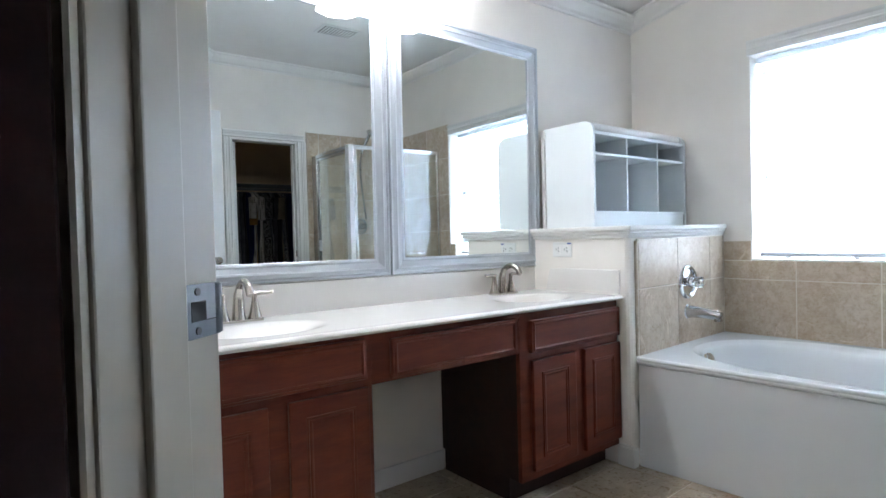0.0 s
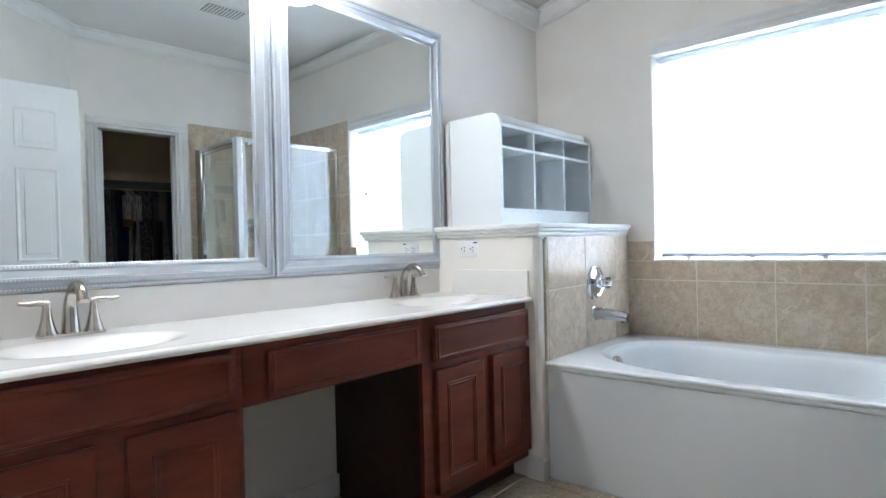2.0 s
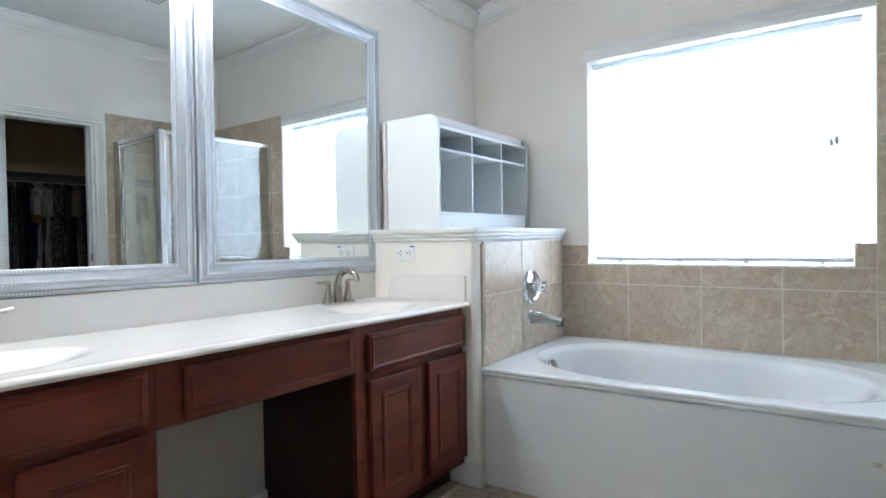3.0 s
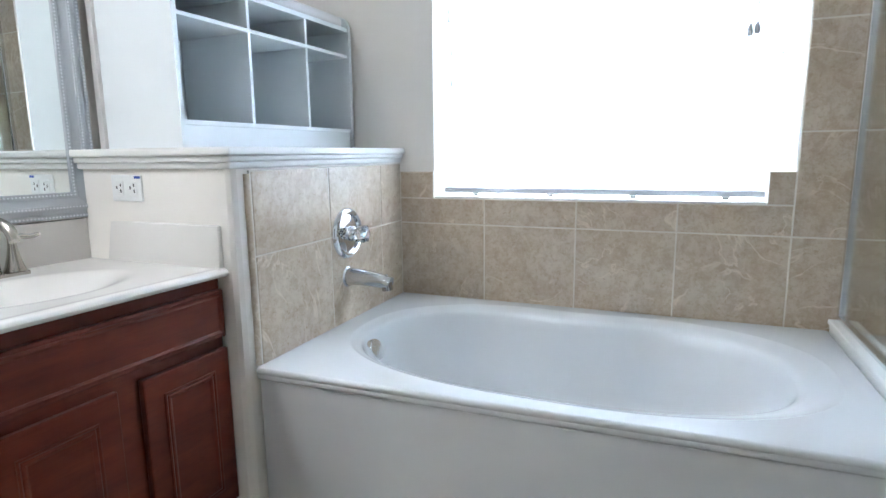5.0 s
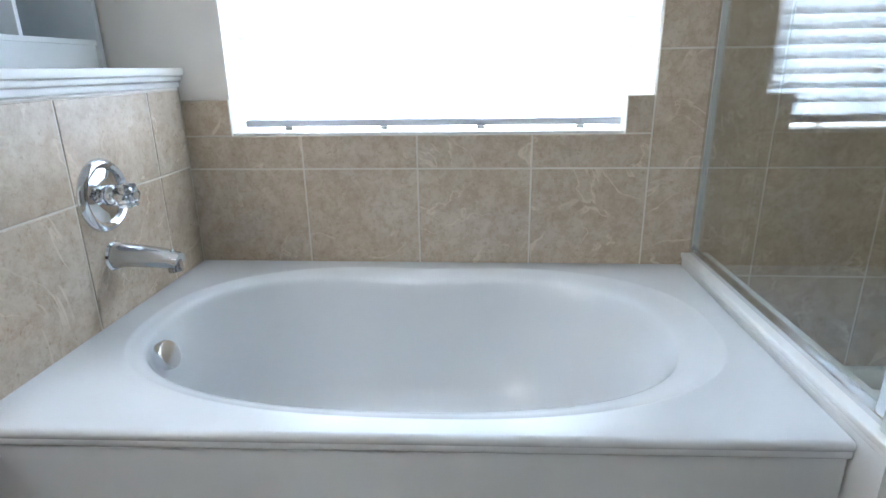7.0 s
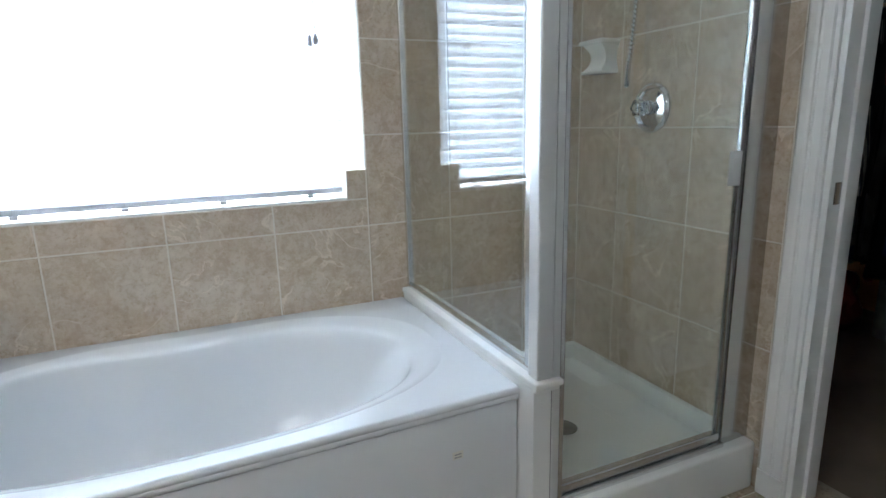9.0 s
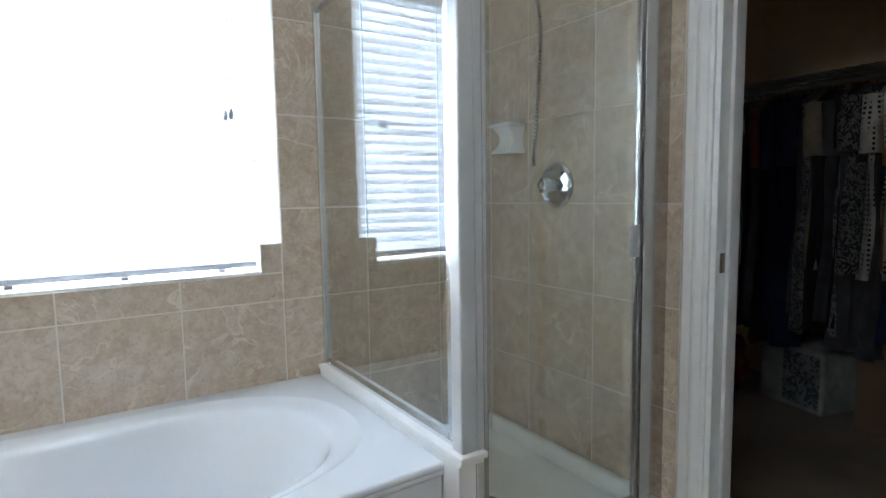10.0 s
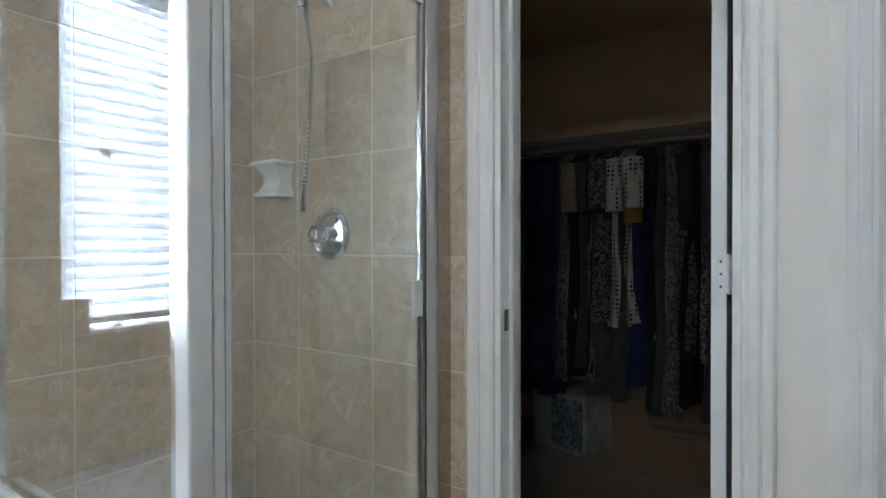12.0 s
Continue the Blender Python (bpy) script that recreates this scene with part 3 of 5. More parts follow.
part("block_top", box(EO1 - 0.020, EO1 + 0.73, -0.69, -0.176, 2.051, 2.09, 0.008), M_DARK_BLOCK, dark_block)

# ---- window ----
win = tagged(new("window_1"), "white window with a reveal, behind a closed blind", "window", "", "structure")
for a in ((WY0, WY0 + 0.04, WZ0, WZ1), (WY1 - 0.04, WY1, WZ0, WZ1), (WY0 + 0.04, WY1 - 0.04, WZ0, WZ0 + 0.04), (WY0 + 0.04, WY1 - 0.04, WZ1 - 0.04, WZ1)):
    part("window_frame", box(XW + 0.190, XW + 0.208, *a, 0.003), M_TRIM, win)
pane = part("pane", box(XW + 0.198, XW + 0.202, WY0 + 0.04, WY1 - 0.04, WZ0 + 0.04, WZ1 - 0.04), M_GLASS, win)
pane.visible_shadow = False
part("window_sill", box(XW - 0.004, XW + 0.189, WN + 0.001, WY1 - 0.001, WZ0, WZ0 + 0.008, 0.002), M_TRIM, win)

blind = thing("window_blind", "closed white horizontal slat blind with cords", "window blind")
BX = XW + 0.098
N_SL = 26
for k in range(N_SL):
    z = 0.968 + k * 0.0405
    a = radians(73)
    w = 0.0290
    d = Vector((-math.cos(a), 0, -math.sin(a)))
    bm = bmesh.new()
    rows_ = []
    for i in range(6):
        s_ = -1 + 2 * i / 5
        p = Vector((BX, 0, z)) + d * (w * s_) + Vector((-math.sin(a), 0, math.cos(a))) * (0.0035 * (1 - s_ * s_))
        rows_.append((p + Vector((0, WY0 + 0.046, 0)), p + Vector((0, WY1 - 0.012, 0))))
    th = Vector((0.0022, 0, 0.001))
    up = [(bm.verts.new(a_), bm.verts.new(b_)) for a_, b_ in rows_]
    lo = [(bm.verts.new(a_ + th), bm.verts.new(b_ + th)) for a_, b_ in rows_]
    for q in (up, lo):
        for (a_, b_), (c_, e_) in zip(q, q[1:]):
            bm.faces.new((a_, b_, e_, c_))
    for i in (0, 5):
        bm.faces.new((up[i][0], up[i][1], lo[i][1], lo[i][0]))
    bmesh.ops.recalc_face_normals(bm, faces=bm.faces)
    part("slat", bm, M_SLAT, blind, smooth=True)
part("head_rail", box(BX - 0.03, BX + 0.03, WY0 + 0.040, WY1 - 0.006, WZ1 - 0.026, WZ1 - 0.002, 0.003), M_SLAT, blind)
part("valance", prism([(0, 0), (0.010, 0.0), (0.012, 0.006), (0.009, 0.012), (0.009, 0.030), (0.012, 0.034), (0.012, 0.040), (0.009, 0.044), (0.009, 0.062), (0.013, 0.070), (0.015, 0.080), (0, 0.080)], (XW - 0.001, WY0 - 0.012, WZ1 - 0.001), (XW - 0.001, WY1 + 0.012, WZ1 - 0.001), (-1, 0, 0), (0, 0, 1)), M_PLASTIC, blind, "moulded white valance")
part("bottom_rail", box(BX - 0.026, BX + 0.022, WY0 + 0.046, WY1 - 0.012, 0.924, 0.945, 0.004, 3), M_RAILSHADE, blind, "white bottom rail with its shade painted grey", True)
for k in range(4):
    y = WY0 + 0.19 + k * (WY1 - WY0 - 0.34) / 3
    part("cord_plug", box(BX - 0.030, BX - 0.02, y - 0.012, y + 0.012, 0.9145, 0.9245, 0.002), M_CORD, blind)
    part("ladder_cord", cyl((BX - 0.030, y, 0.93), (BX - 0.030, y, WZ1 - 0.06), 0.0009, n=6), M_CORD, blind)
for y, z in ((0.121, 1.478), (0.101, 1.484), (1.165, 1.62), (1.155, 1.38)):
    c = part("pull_cord", cyl((BX - 0.046, y, z), (BX - 0.046, y, WZ1 - 0.06), 0.0013, n=6), M_CORD, blind)
    big = y < 1
    part("tassel", lathe([(0.0, 0), (0.0085 if big else 0.003, 0.003), (0.0095 if big else 0.003, 0.014), (0.006 if big else 0.0025, 0.032), (0.002, 0.043), (0, 0.044)], pose(BX - 0.046, y, z - 0.036), n=12), M_TASSEL, c, smooth=True)
# ---- vanity ----
def ring(profile, x0, x1, z0, z1, y, bm=None):
    """A mitred moulding round a rectangle: profile points are (inwards, out of the face)."""
    bm = bm or bmesh.new()
    cs = [(x0, z0), (x1, z0), (x1, z1), (x0, z1)]
    rings = [[bm.verts.new((c[0] + (p if c[0] == x0 else -p), y - q, c[1] + (p if c[1] == z0 else -p))) for p, q in profile] for c in cs]
    n = len(profile)
    for k in range(4):
        a, b = rings[k], rings[(k + 1) % 4]
        for i in range(n):
            bm.faces.new((a[i], a[(i + 1) % n], b[(i + 1) % n], b[i]))
    bmesh.ops.recalc_face_normals(bm, faces=bm.faces)
    return bm


def raised_front(name, x0, x1, z0, z1, y, parent, panel=True):
    """A door or drawer front with an edge moulding; a door has a raised centre panel."""
    ob = part(name, box(x0, x1, y, y + 0.019, z0, z1, 0.004, 2), M_WOOD, parent)
    if panel:
        part("moulding", ring([(0.050, -0.002), (0.051, 0.003), (0.055, 0.004), (0.059, 0.0012), (0.062, 0.003), (0.066, 0.0028), (0.071, 0.0006), (0.071, -0.002)], x0, x1, z0, z1, y), M_WOOD, ob)
    else:
        part("moulding", ring([(0.008, -0.002), (0.010, 0.003), (0.015, 0.004), (0.021, 0.001), (0.021, -0.002)], x0, x1, z0, z1, y), M_WOOD, ob)
    return ob


CT, CB = 0.787, 0.782
FR = 0.030       # face frame, behind the counter's edge


def cabinet(name, x0, x1, label, doors, drawers, m):
    ob = thing(name, label, "vanity cabinet", "vanity cabinets", m)
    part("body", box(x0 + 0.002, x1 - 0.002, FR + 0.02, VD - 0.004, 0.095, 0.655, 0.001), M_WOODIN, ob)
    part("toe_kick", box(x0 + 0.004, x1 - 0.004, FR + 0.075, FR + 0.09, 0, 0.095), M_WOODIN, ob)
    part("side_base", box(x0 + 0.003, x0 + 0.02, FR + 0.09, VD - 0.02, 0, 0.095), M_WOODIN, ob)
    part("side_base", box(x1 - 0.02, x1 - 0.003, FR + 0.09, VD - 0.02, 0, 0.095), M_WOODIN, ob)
    part("face_frame", box(x0, x1, FR, FR + 0.02, 0.095, CB, 0.001), M_WOOD, ob)
    for a, b, c, d in doors:
        raised_front("cabinet_door", a, b, c, d, FR - 0.019, ob)
    for a, b, c, d in drawers:
        raised_front("drawer_front", a, b, c, d, FR - 0.019, ob, False)
    return ob


cabinet("vanity_cabinet", vx(1.634), vx(2.279), "cherry wood vanity cabinet with two doors and a drawer front",
                    [(vx(1.692), vx(1.958), 0.13, 0.575), (vx(2.018), vx(2.277), 0.13, 0.575)], [(vx(1.687), vx(2.275), 0.605, 0.736)], V)
cabinet("vanity_cabinet", vx(0.22), vx(0.966), "cherry wood vanity cabinet with two doors beside the knee space",
                   [(vx(0.345), vx(0.622), 0.13, 0.612), (vx(0.682), vx(0.945), 0.13, 0.612)], [(vx(0.345), vx(0.940), 0.638, 0.764)], V)
mid = thing("vanity_knee_unit", "cherry wood drawer over the open knee space", "drawer", m=V)
part("face_frame", box(vx(0.966), vx(1.634), FR, FR + 0.02, 0.611, CB, 0.001), M_WOOD, mid)
raised_front("drawer_front", vx(1.034), vx(1.606), 0.624, 0.752, FR - 0.019, mid, False)
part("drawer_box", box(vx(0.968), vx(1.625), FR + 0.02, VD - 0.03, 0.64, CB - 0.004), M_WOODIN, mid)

# counter with two moulded basins
SINKS = [(vx(0.69), 0.245), (vx(1.945), 0.245)]
AX, AY = 0.225, 0.155


def counter_z(x, y):
    z = 0.0
    for cx, cy in SINKS:
        r = math.hypot((x - cx) / AX, (y - cy) / AY)
        if r < 1:
            z -= 0.066 * (1 - r ** 2.0) ** 2.0
    return z


cx0, cx1 = vx(0.205), vx(XH) - 0.001
counter = thing("vanity_counter", "long glossy off-white cultured marble counter with two basins", "counter", m=VT)
bm = bmesh.new()
nx, ny = 190, 50
prof = [(0.002, -0.018), (-0.001, -0.015), (-0.003, -0.009), (0.0, -0.003), (0.006, 0.0)]
grid_ = []
for i in range(nx + 1):
    x = cx0 + (cx1 - cx0) * i / nx
    col = [bm.verts.new((x, py, CT + pz)) for py, pz in prof]
    for j in range(1, ny + 1):
        y = 0.006 + (VD - 0.026) * j / ny
        lip = 0.003 * max(0, 1 - abs(y - 0.018) / 0.012)
        col.append(bm.verts.new((x, y, CT + counter_z(x, y) + lip)))
    grid_.append(col)
for a, b in zip(grid_, grid_[1:]):
    for k in range(len(a) - 1):
        bm.faces.new((a[k], b[k], b[k + 1], a[k + 1]))
for x_ in (grid_[0], grid_[-1]):
    lowv = [bm.verts.new((x_[-1].co.x, x_[-1].co.y, CT - 0.024))]
    bm.faces.new([x_[0]] + lowv + x_[:0:-1])
bmesh.ops.recalc_face_normals(bm, faces=bm.faces)
part("counter_top", bm, M_MARBLE, counter, smooth=True)
bm = box(cx0 + 0.001, cx1 - 0.001, 0.003, 0.028, CT - 0.0185, CT - 0.0125)
part("counter_edge", bm, M_MARBLE, counter)
part("backsplash", box(cx0, cx1 - 0.019, VD - 0.020, VD - 0.001, CT - 0.01, 0.907, 0.004, 3), M_MARBLE, counter, smooth=True)
part("side_splash", box(cx1 - 0.0185, cx1 - 0.001, 0.012, VD - 0.001, CT - 0.01, 0.903, 0.004, 3), M_MARBLE, counter, smooth=True)
for sx, sy in SINKS:
    part("drain", lathe([(0.0, 0.0), (0.022, 0.002), (0.027, 0.0), (0.027, -0.004)], pose(sx, sy, CT - 0.064), n=20), M_CHROME, counter, "chrome drain", True)


def faucet(m):
    ob = thing("faucet", "brushed nickel two-handle faucet on the counter", "faucet", "basin faucets", m)
    part("base_plate", box(-0.080, 0.080, -0.024, 0.026, 0, 0.010, 0.009, 3), M_NICKEL, ob, smooth=True)
    pts = smooth_path([(0, 0.006, 0.008), (0, 0.008, 0.05), (0, 0.004, 0.095), (0, -0.020, 0.130), (0, -0.060, 0.142), (0, -0.098, 0.126), (0, -0.115, 0.100)], 6)
    n = len(pts)
    part("spout", tube(pts, [0.024 - 0.011 * min(1, i / (n * 0.45)) for i in range(n)], 16), M_NICKEL, ob, smooth=True)
    for s in (-1, 1):
        x = 0.056 * s
        h = part("handle", lathe([(0.0, 0.004), (0.025, 0.004), (0.025, 0.009), (0.021, 0.018), (0.015, 0.042), (0.0105, 0.068), (0.0095, 0.086), (0.0, 0.088)], pose(x, 0.004, 0.004), n=20), M_NICKEL, ob, smooth=True)
        lp = smooth_path([(x - 0.006 * s, 0.004, 0.091), (x + 0.018 * s, 0.003, 0.096), (x + 0.042 * s, 0.0, 0.094), (x + 0.064 * s, -0.002, 0.098)], 5)
        part("lever", tube(lp, [0.0095 - 0.0045 * i / len(lp) for i in range(len(lp))], 12), M_NICKEL, h, smooth=True)
    return ob


f1 = faucet(VT @ pose(SINKS[0][0], VD - 0.085, CT))
copy_thing(f1, VT @ pose(SINKS[1][0] + 0.022, VD - 0.085, CT))


# ---- framed mirrors ----
def framed_mirror(x0, x1, z0, z1, label):
    ob = thing("wall_mirror", label, "mirror", "pair of framed mirrors", VT)
    y = VD - 0.003
    w = 0.074
    part("mirror_glass", box(x0 + w - 0.006, x1 - w + 0.006, y - 0.012, y - 0.008, z0 + w - 0.006, z1 - w + 0.006), M_MIRROR, ob)
    part("backing", box(x0 + 0.01, x1 - 0.01, y - 0.007, y, z0 + 0.01, z1 - 0.01), M_SLOT, ob)
    prof_ = [(0, 0), (0, 0.021), (0.002, 0.024), (0.011, 0.024), (0.0125, 0.021), (0.016, 0.0205), (0.026, 0.0245), (0.028, 0.028), (0.037, 0.028), (0.039, 0.0245), (0.043, 0.023), (0.058, 0.0165), (0.061, 0.0185), (0.072, 0.0175), (0.074, 0.015), (0.074, 0.008), (0.06, 0.0)]
    cs = [(x0, z0), (x1, z0), (x1, z1), (x0, z1)]
    mid_ = Vector(((x0 + x1) / 2, y, (z0 + z1) / 2))
    for k in range(4):
        bm = bmesh.new()
        rings = []
        for c in (cs[k], cs[(k + 1) % 4]):
            cx_ = 1 if c[0] == x0 else -1
            cz_ = 1 if c[1] == z0 else -1
            rings.append([bm.verts.new((c[0] + cx_ * p, y - q, c[1] + cz_ * p)) for p, q in prof_])
        n = len(prof_)
        for i in range(n):
            bm.faces.new((rings[0][i], rings[0][(i + 1) % n], rings[1][(i + 1) % n], rings[1][i]))
        bmesh.ops.recalc_face_normals(bm, faces=bm.faces)
        part("frame_rail", bm, M_SILVER, ob)
    # rows of small beads
    verts, faces = [], []
    for inset, r, hgt in ((0.0065, 0.0038, 0.0237), (0.0325, 0.0036, 0.0277), (0.0665, 0.0038, 0.0177)):
        step = r * 2.55
        X0, X1, Z0, Z1 = x0 + inset, x1 - inset, z0 + inset, z1 - inset
        pts = []
        for i in range(int((X1 - X0) / step)):
            pts += [(X0 + i * step, Z0), (X0 + i * step, Z1)]
        for i in range(int((Z1 - Z0) / step)):
            pts += [(X0, Z0 + i * step), (X1, Z0 + i * step)]
        for px, pz in pts:
            b = len(verts)
            yy = y - hgt
            verts += [(px - r, yy, pz), (px + r, yy, pz), (px, yy, pz - r), (px, yy, pz + r), (px, yy - r, pz)]
            faces += [(b, b + 2, b + 4), (b + 2, b + 1, b + 4), (b + 1, b + 3, b + 4), (b + 3, b, b + 4)]
    me = bpy.data.meshes.new("beading")
    me.from_pydata(verts, [], faces)
    me.materials.append(M_BEAD)
    for p in me.polygons:
        p.use_smooth = True
    o = new("beading", me)
    o.parent = ob
    tagged(o, kind="stuff")
    return ob


framed_mirror(vx(1.364), vx(2.303), 0.911, 2.062, "tall mirror in a beaded silver frame above the counter")
framed_mirror(vx(0.424), vx(1.358), 0.911, 2.062, "tall mirror in a beaded silver frame, beside the window end mirror")

# ---- vanity light over the mirrors ----
lamp = thing("vanity_light", "lit vanity light bar with ruffled frosted glass shades", "wall lamp", m=V)
part("wall_plate", box(vx(0.80), vx(1.66), VD - 0.022, VD - 0.001, 2.17, 2.27, 0.008), M_NICKEL, lamp)
for x in (0.88, 1.22, 1.56):
    X = vx(x)
    part("arm", tube(smooth_path([(X, VD - 0.02, 2.22), (X, VD - 0.07, 2.235), (X, VD - 0.115, 2.20), (X, VD - 0.12, 2.17)], 5), [0.008] * 16, 10), M_NICKEL, lamp, smooth=True)
    part("shade", lathe([(0.028, 0.0), (0.036, -0.02), (0.050, -0.06), (0.066, -0.09), (0.088, -0.112), (0.102, -0.118), (0.098, -0.112), (0.064, -0.082), (0.046, -0.05)], pose(X, VD - 0.12, 2.175), 48, None, 0.09, 8), M_SHADE, lamp, "glowing ruffled glass shade", True)

# ---- power outlet on the half wall ----
outlet = thing("power_outlet", "white four-socket outlet plate with a small blue sticker", "power outlet", m=pose(XH, 1.742, 0.997))
part("plate", box(-0.006, 0.0, -0.059, 0.059, -0.037, 0.037, 0.003, 2), M_PLASTIC, outlet)
for y in (-0.026, 0.026):
    s_ = part("socket", box(-0.0085, -0.005, y - 0.017, y + 0.017, -0.021, 0.021, 0.002, 2), M_PLASTIC, outlet)
    for a, b, c, d in ((-0.009, -0.005, 0.004, 0.007), (-0.009, -0.005, -0.010, -0.006), (0.006, 0.010, -0.002, 0.002)):
        part("slot", box(-0.0092, -0.0084, y + a, y + b, c * 1.2, d * 1.2 + 0.004), M_SLOT, s_)
part("sticker", box(-0.0068, -0.0059, -0.057, -0.034, 0.027, 0.034), M_BLUE, outlet)

# ---- white storage unit on the half wall ----
CU = pose(2.353, 1.595, 1.106, 0, 0, TURNV)
cub = thing("storage_bench", "white laminate cubby bench with a padded top, on the half wall", "storage unit", m=CU)
CW, CD, CH = 0.872, 0.315, 0.527


def rounded_side(x0, x1):
    pts = [(0, 0), (CD, 0), (CD, CH)]
    for k in range(7):
        a = math.pi / 2 + (math.pi / 2) * k / 6
        pts.append((0.055 + 0.055 * math.cos(a), CH - 0.055 + 0.055 * math.sin(a)))
    return prism(pts, (x0, 0, 0), (x1, 0, 0), (0, 1, 0), (0, 0, 1))


part("side_panel", rounded_side(0, 0.016), M_CUBBY, cub)
part("side_panel", rounded_side(CW - 0.016, CW), M_CUBBY, cub)
part("plinth", box(0.016, CW - 0.016, 0.012, 0.026, 0, 0.066), M_CUBBY, cub)
part("bottom_shelf", box(0.016, CW - 0.016, 0.006, CD - 0.012, 0.066, 0.080, 0.001), M_CUBBY, cub)
part("middle_shelf", box(0.016, CW - 0.016, 0.010, CD - 0.012, 0.362, 0.374, 0.001), M_CUBBY, cub)
part("top_board", box(0.016, CW - 0.016, 0.006, CD - 0.012, 0.462, 0.478, 0.001), M_CUBBY, cub)
part("back_panel", box(0.016, CW - 0.016, CD - 0.012, CD - 0.006, 0.02, 0.478), M_CUBBY, cub)
for x in (0.303, 0.595):
    part("divider", box(x - 0.006, x + 0.006, 0.012, CD - 0.012, 0.080, 0.362, 0.001), M_CUBBY, cub)
    part("divider", box(x - 0.006, x + 0.006, 0.012, CD - 0.012, 0.374, 0.462, 0.001), M_CUBBY, cub)
part("cushion", box(0.019, CW - 0.019, 0.020, CD - 0.012, 0.479, 0.522, 0.018, 4), M_CUSH, cub, "off-white padded vinyl cushion", True)
for a, z in ((0.83, 0.23), (0.835, 0.43)):
    part("hook", tube(smooth_path([(a, CD - 0.014, z), (a, CD - 0.026, z + 0.004), (a, CD - 0.028, z + 0.012)], 3), [0.004] * 7, 8), M_CHROME, cub)
tagged(part("backing_board", box(-0.012, 0.0, CD - 0.010, CD + 0.012, 0.0, CH - 0.01, 0.001), M_CUSH, cub), "")

# ---- bath tub ----
tub = thing("bathtub", "white acrylic soaking tub with an oval basin and apron", "bathtub")
X0, X1, Y0, Y1 = 2.322, XW - 0.012, -0.158, YH
SKEW = 0.026     # the tub's front runs a little out of square


def skew(bm):
    for v in bm.verts:
        v.co.x += (Y1 - v.co.y) * SKEW
    return bm


CXB, CYB = 2.795, 0.596
NR = 96


def basin(f, dz, k_len, k_wid, waist, shift=0.0):
    """One ring of the basin at height dz: half-length, half-width, and the waist in its back edge."""
    ring = []
    for i in range(NR):
        a = 2 * math.pi * i / NR
        c, s = math.cos(a), math.sin(a)
        e = 0.82
        px = k_wid * math.copysign(abs(c) ** e, c)
        py = k_len * math.copysign(abs(s) ** e, s)
        if c > 0:
            px -= waist * math.exp(-(py / (0.34 * k_len)) ** 2) * c
        ring.append(Vector((CXB + px + f, CYB + shift + py, TUB_Z + dz)))
    return ring


bm = bmesh.new()
rect = []
for i in range(NR):
    a = 2 * math.pi * i / NR
    c, s = math.cos(a), math.sin(a)
    hw, hl = (X1 - X0) / 2, (Y1 - Y0) / 2
    k = 1 / max(abs(c), abs(s))
    rect.append(Vector(((X0 + X1) / 2 + hw * max(-1, min(1, c * k)), (Y0 + Y1) / 2 + hl * max(-1, min(1, s * k)), TUB_Z)))
for q in ((X0, Y0), (X1, Y0), (X0, Y1), (X1, Y1)):
    j = min(range(NR), key=lambda i: (rect[i].x - q[0]) ** 2 + (rect[i].y - q[1]) ** 2)
    rect[j] = Vector((*q, TUB_Z))
for p in rect:
    if abs(p.x - X0) < 1e-4:
        p.x += (Y1 - p.y) * SKEW + 0.006
rings = [rect, basin(0, 0.0, 0.692, 0.408, 0.034), basin(0, -0.0005, 0.688, 0.404, 0.036), basin(0, -0.0035, 0.683, 0.399, 0.038), basin(0, -0.009, 0.660, 0.381, 0.042, 0.010), basin(0, -0.014, 0.641, 0.367, 0.046, 0.018), basin(0, -0.018, 0.632, 0.361, 0.048, 0.023), basin(0, -0.0235, 0.6265, 0.3565, 0.049, 0.0258),
         basin(0, -0.030, 0.622, 0.353, 0.050, 0.028), basin(0, -0.060, 0.611, 0.343, 0.046, 0.032), basin(0, -0.14, 0.575, 0.320, 0.045, 0.045), basin(0, -0.25, 0.53, 0.293, 0.03, 0.06), basin(0, -0.33, 0.48, 0.260, 0.02, 0.07), basin(0, -0.375, 0.42, 0.215, 0.01, 0.07), basin(0, -0.39, 0.34, 0.15, 0, 0.07), basin(0, -0.395, 0.2, 0.08, 0, 0.07)]
vr = [[bm.verts.new(p) for p in r] for r in rings]
for r0, r1 in zip(vr, vr[1:]):
    for i in range(NR):
        bm.faces.new((r0[i], r0[(i + 1) % NR], r1[(i + 1) % NR], r1[i]))
bm.faces.new(vr[-1])
bmesh.ops.recalc_face_normals(bm, faces=bm.faces)
part("basin", bm, M_TUB, tub, smooth=True)
part("rim_edge", skew(prism([(0.006, 0.0), (0.001, -0.001), (-0.003, -0.004), (-0.005, -0.009), (-0.004, -0.014), (-0.002, -0.017), (-0.0005, -0.019), (-0.0015, -0.021), (-0.002, -0.025), (-0.001, -0.031), (0.004, -0.036), (0.008, -0.038), (0.05, -0.038), (0.05, -0.002)], (X0, Y0, TUB_Z), (X0, Y1, TUB_Z), (1, 0, 0), (0, 0, 1))), M_TUB, tub, smooth=True)
part("apron", skew(box(X0 + 0.005, X0 + 0.045, Y0 + 0.001, Y1 - 0.002, 0.0, TUB_Z - 0.037, 0.003)), M_TUB, tub)
part("overflow_cover", lathe([(0.0, 0.0075), (0.024, 0.007), (0.033, 0.005), (0.036, 0.0), (0.036, -0.014)], pose(2.692, 1.192, 0.455, 66, 0, 0), 28), M_ALU, tub, "round chrome overflow cover", True)
part("tub_drain", lathe([(0.0, 0.004), (0.03, 0.002), (0.036, 0.0)], pose(2.70, 0.95, 0.114), 24), M_CHROME, tub, smooth=True)
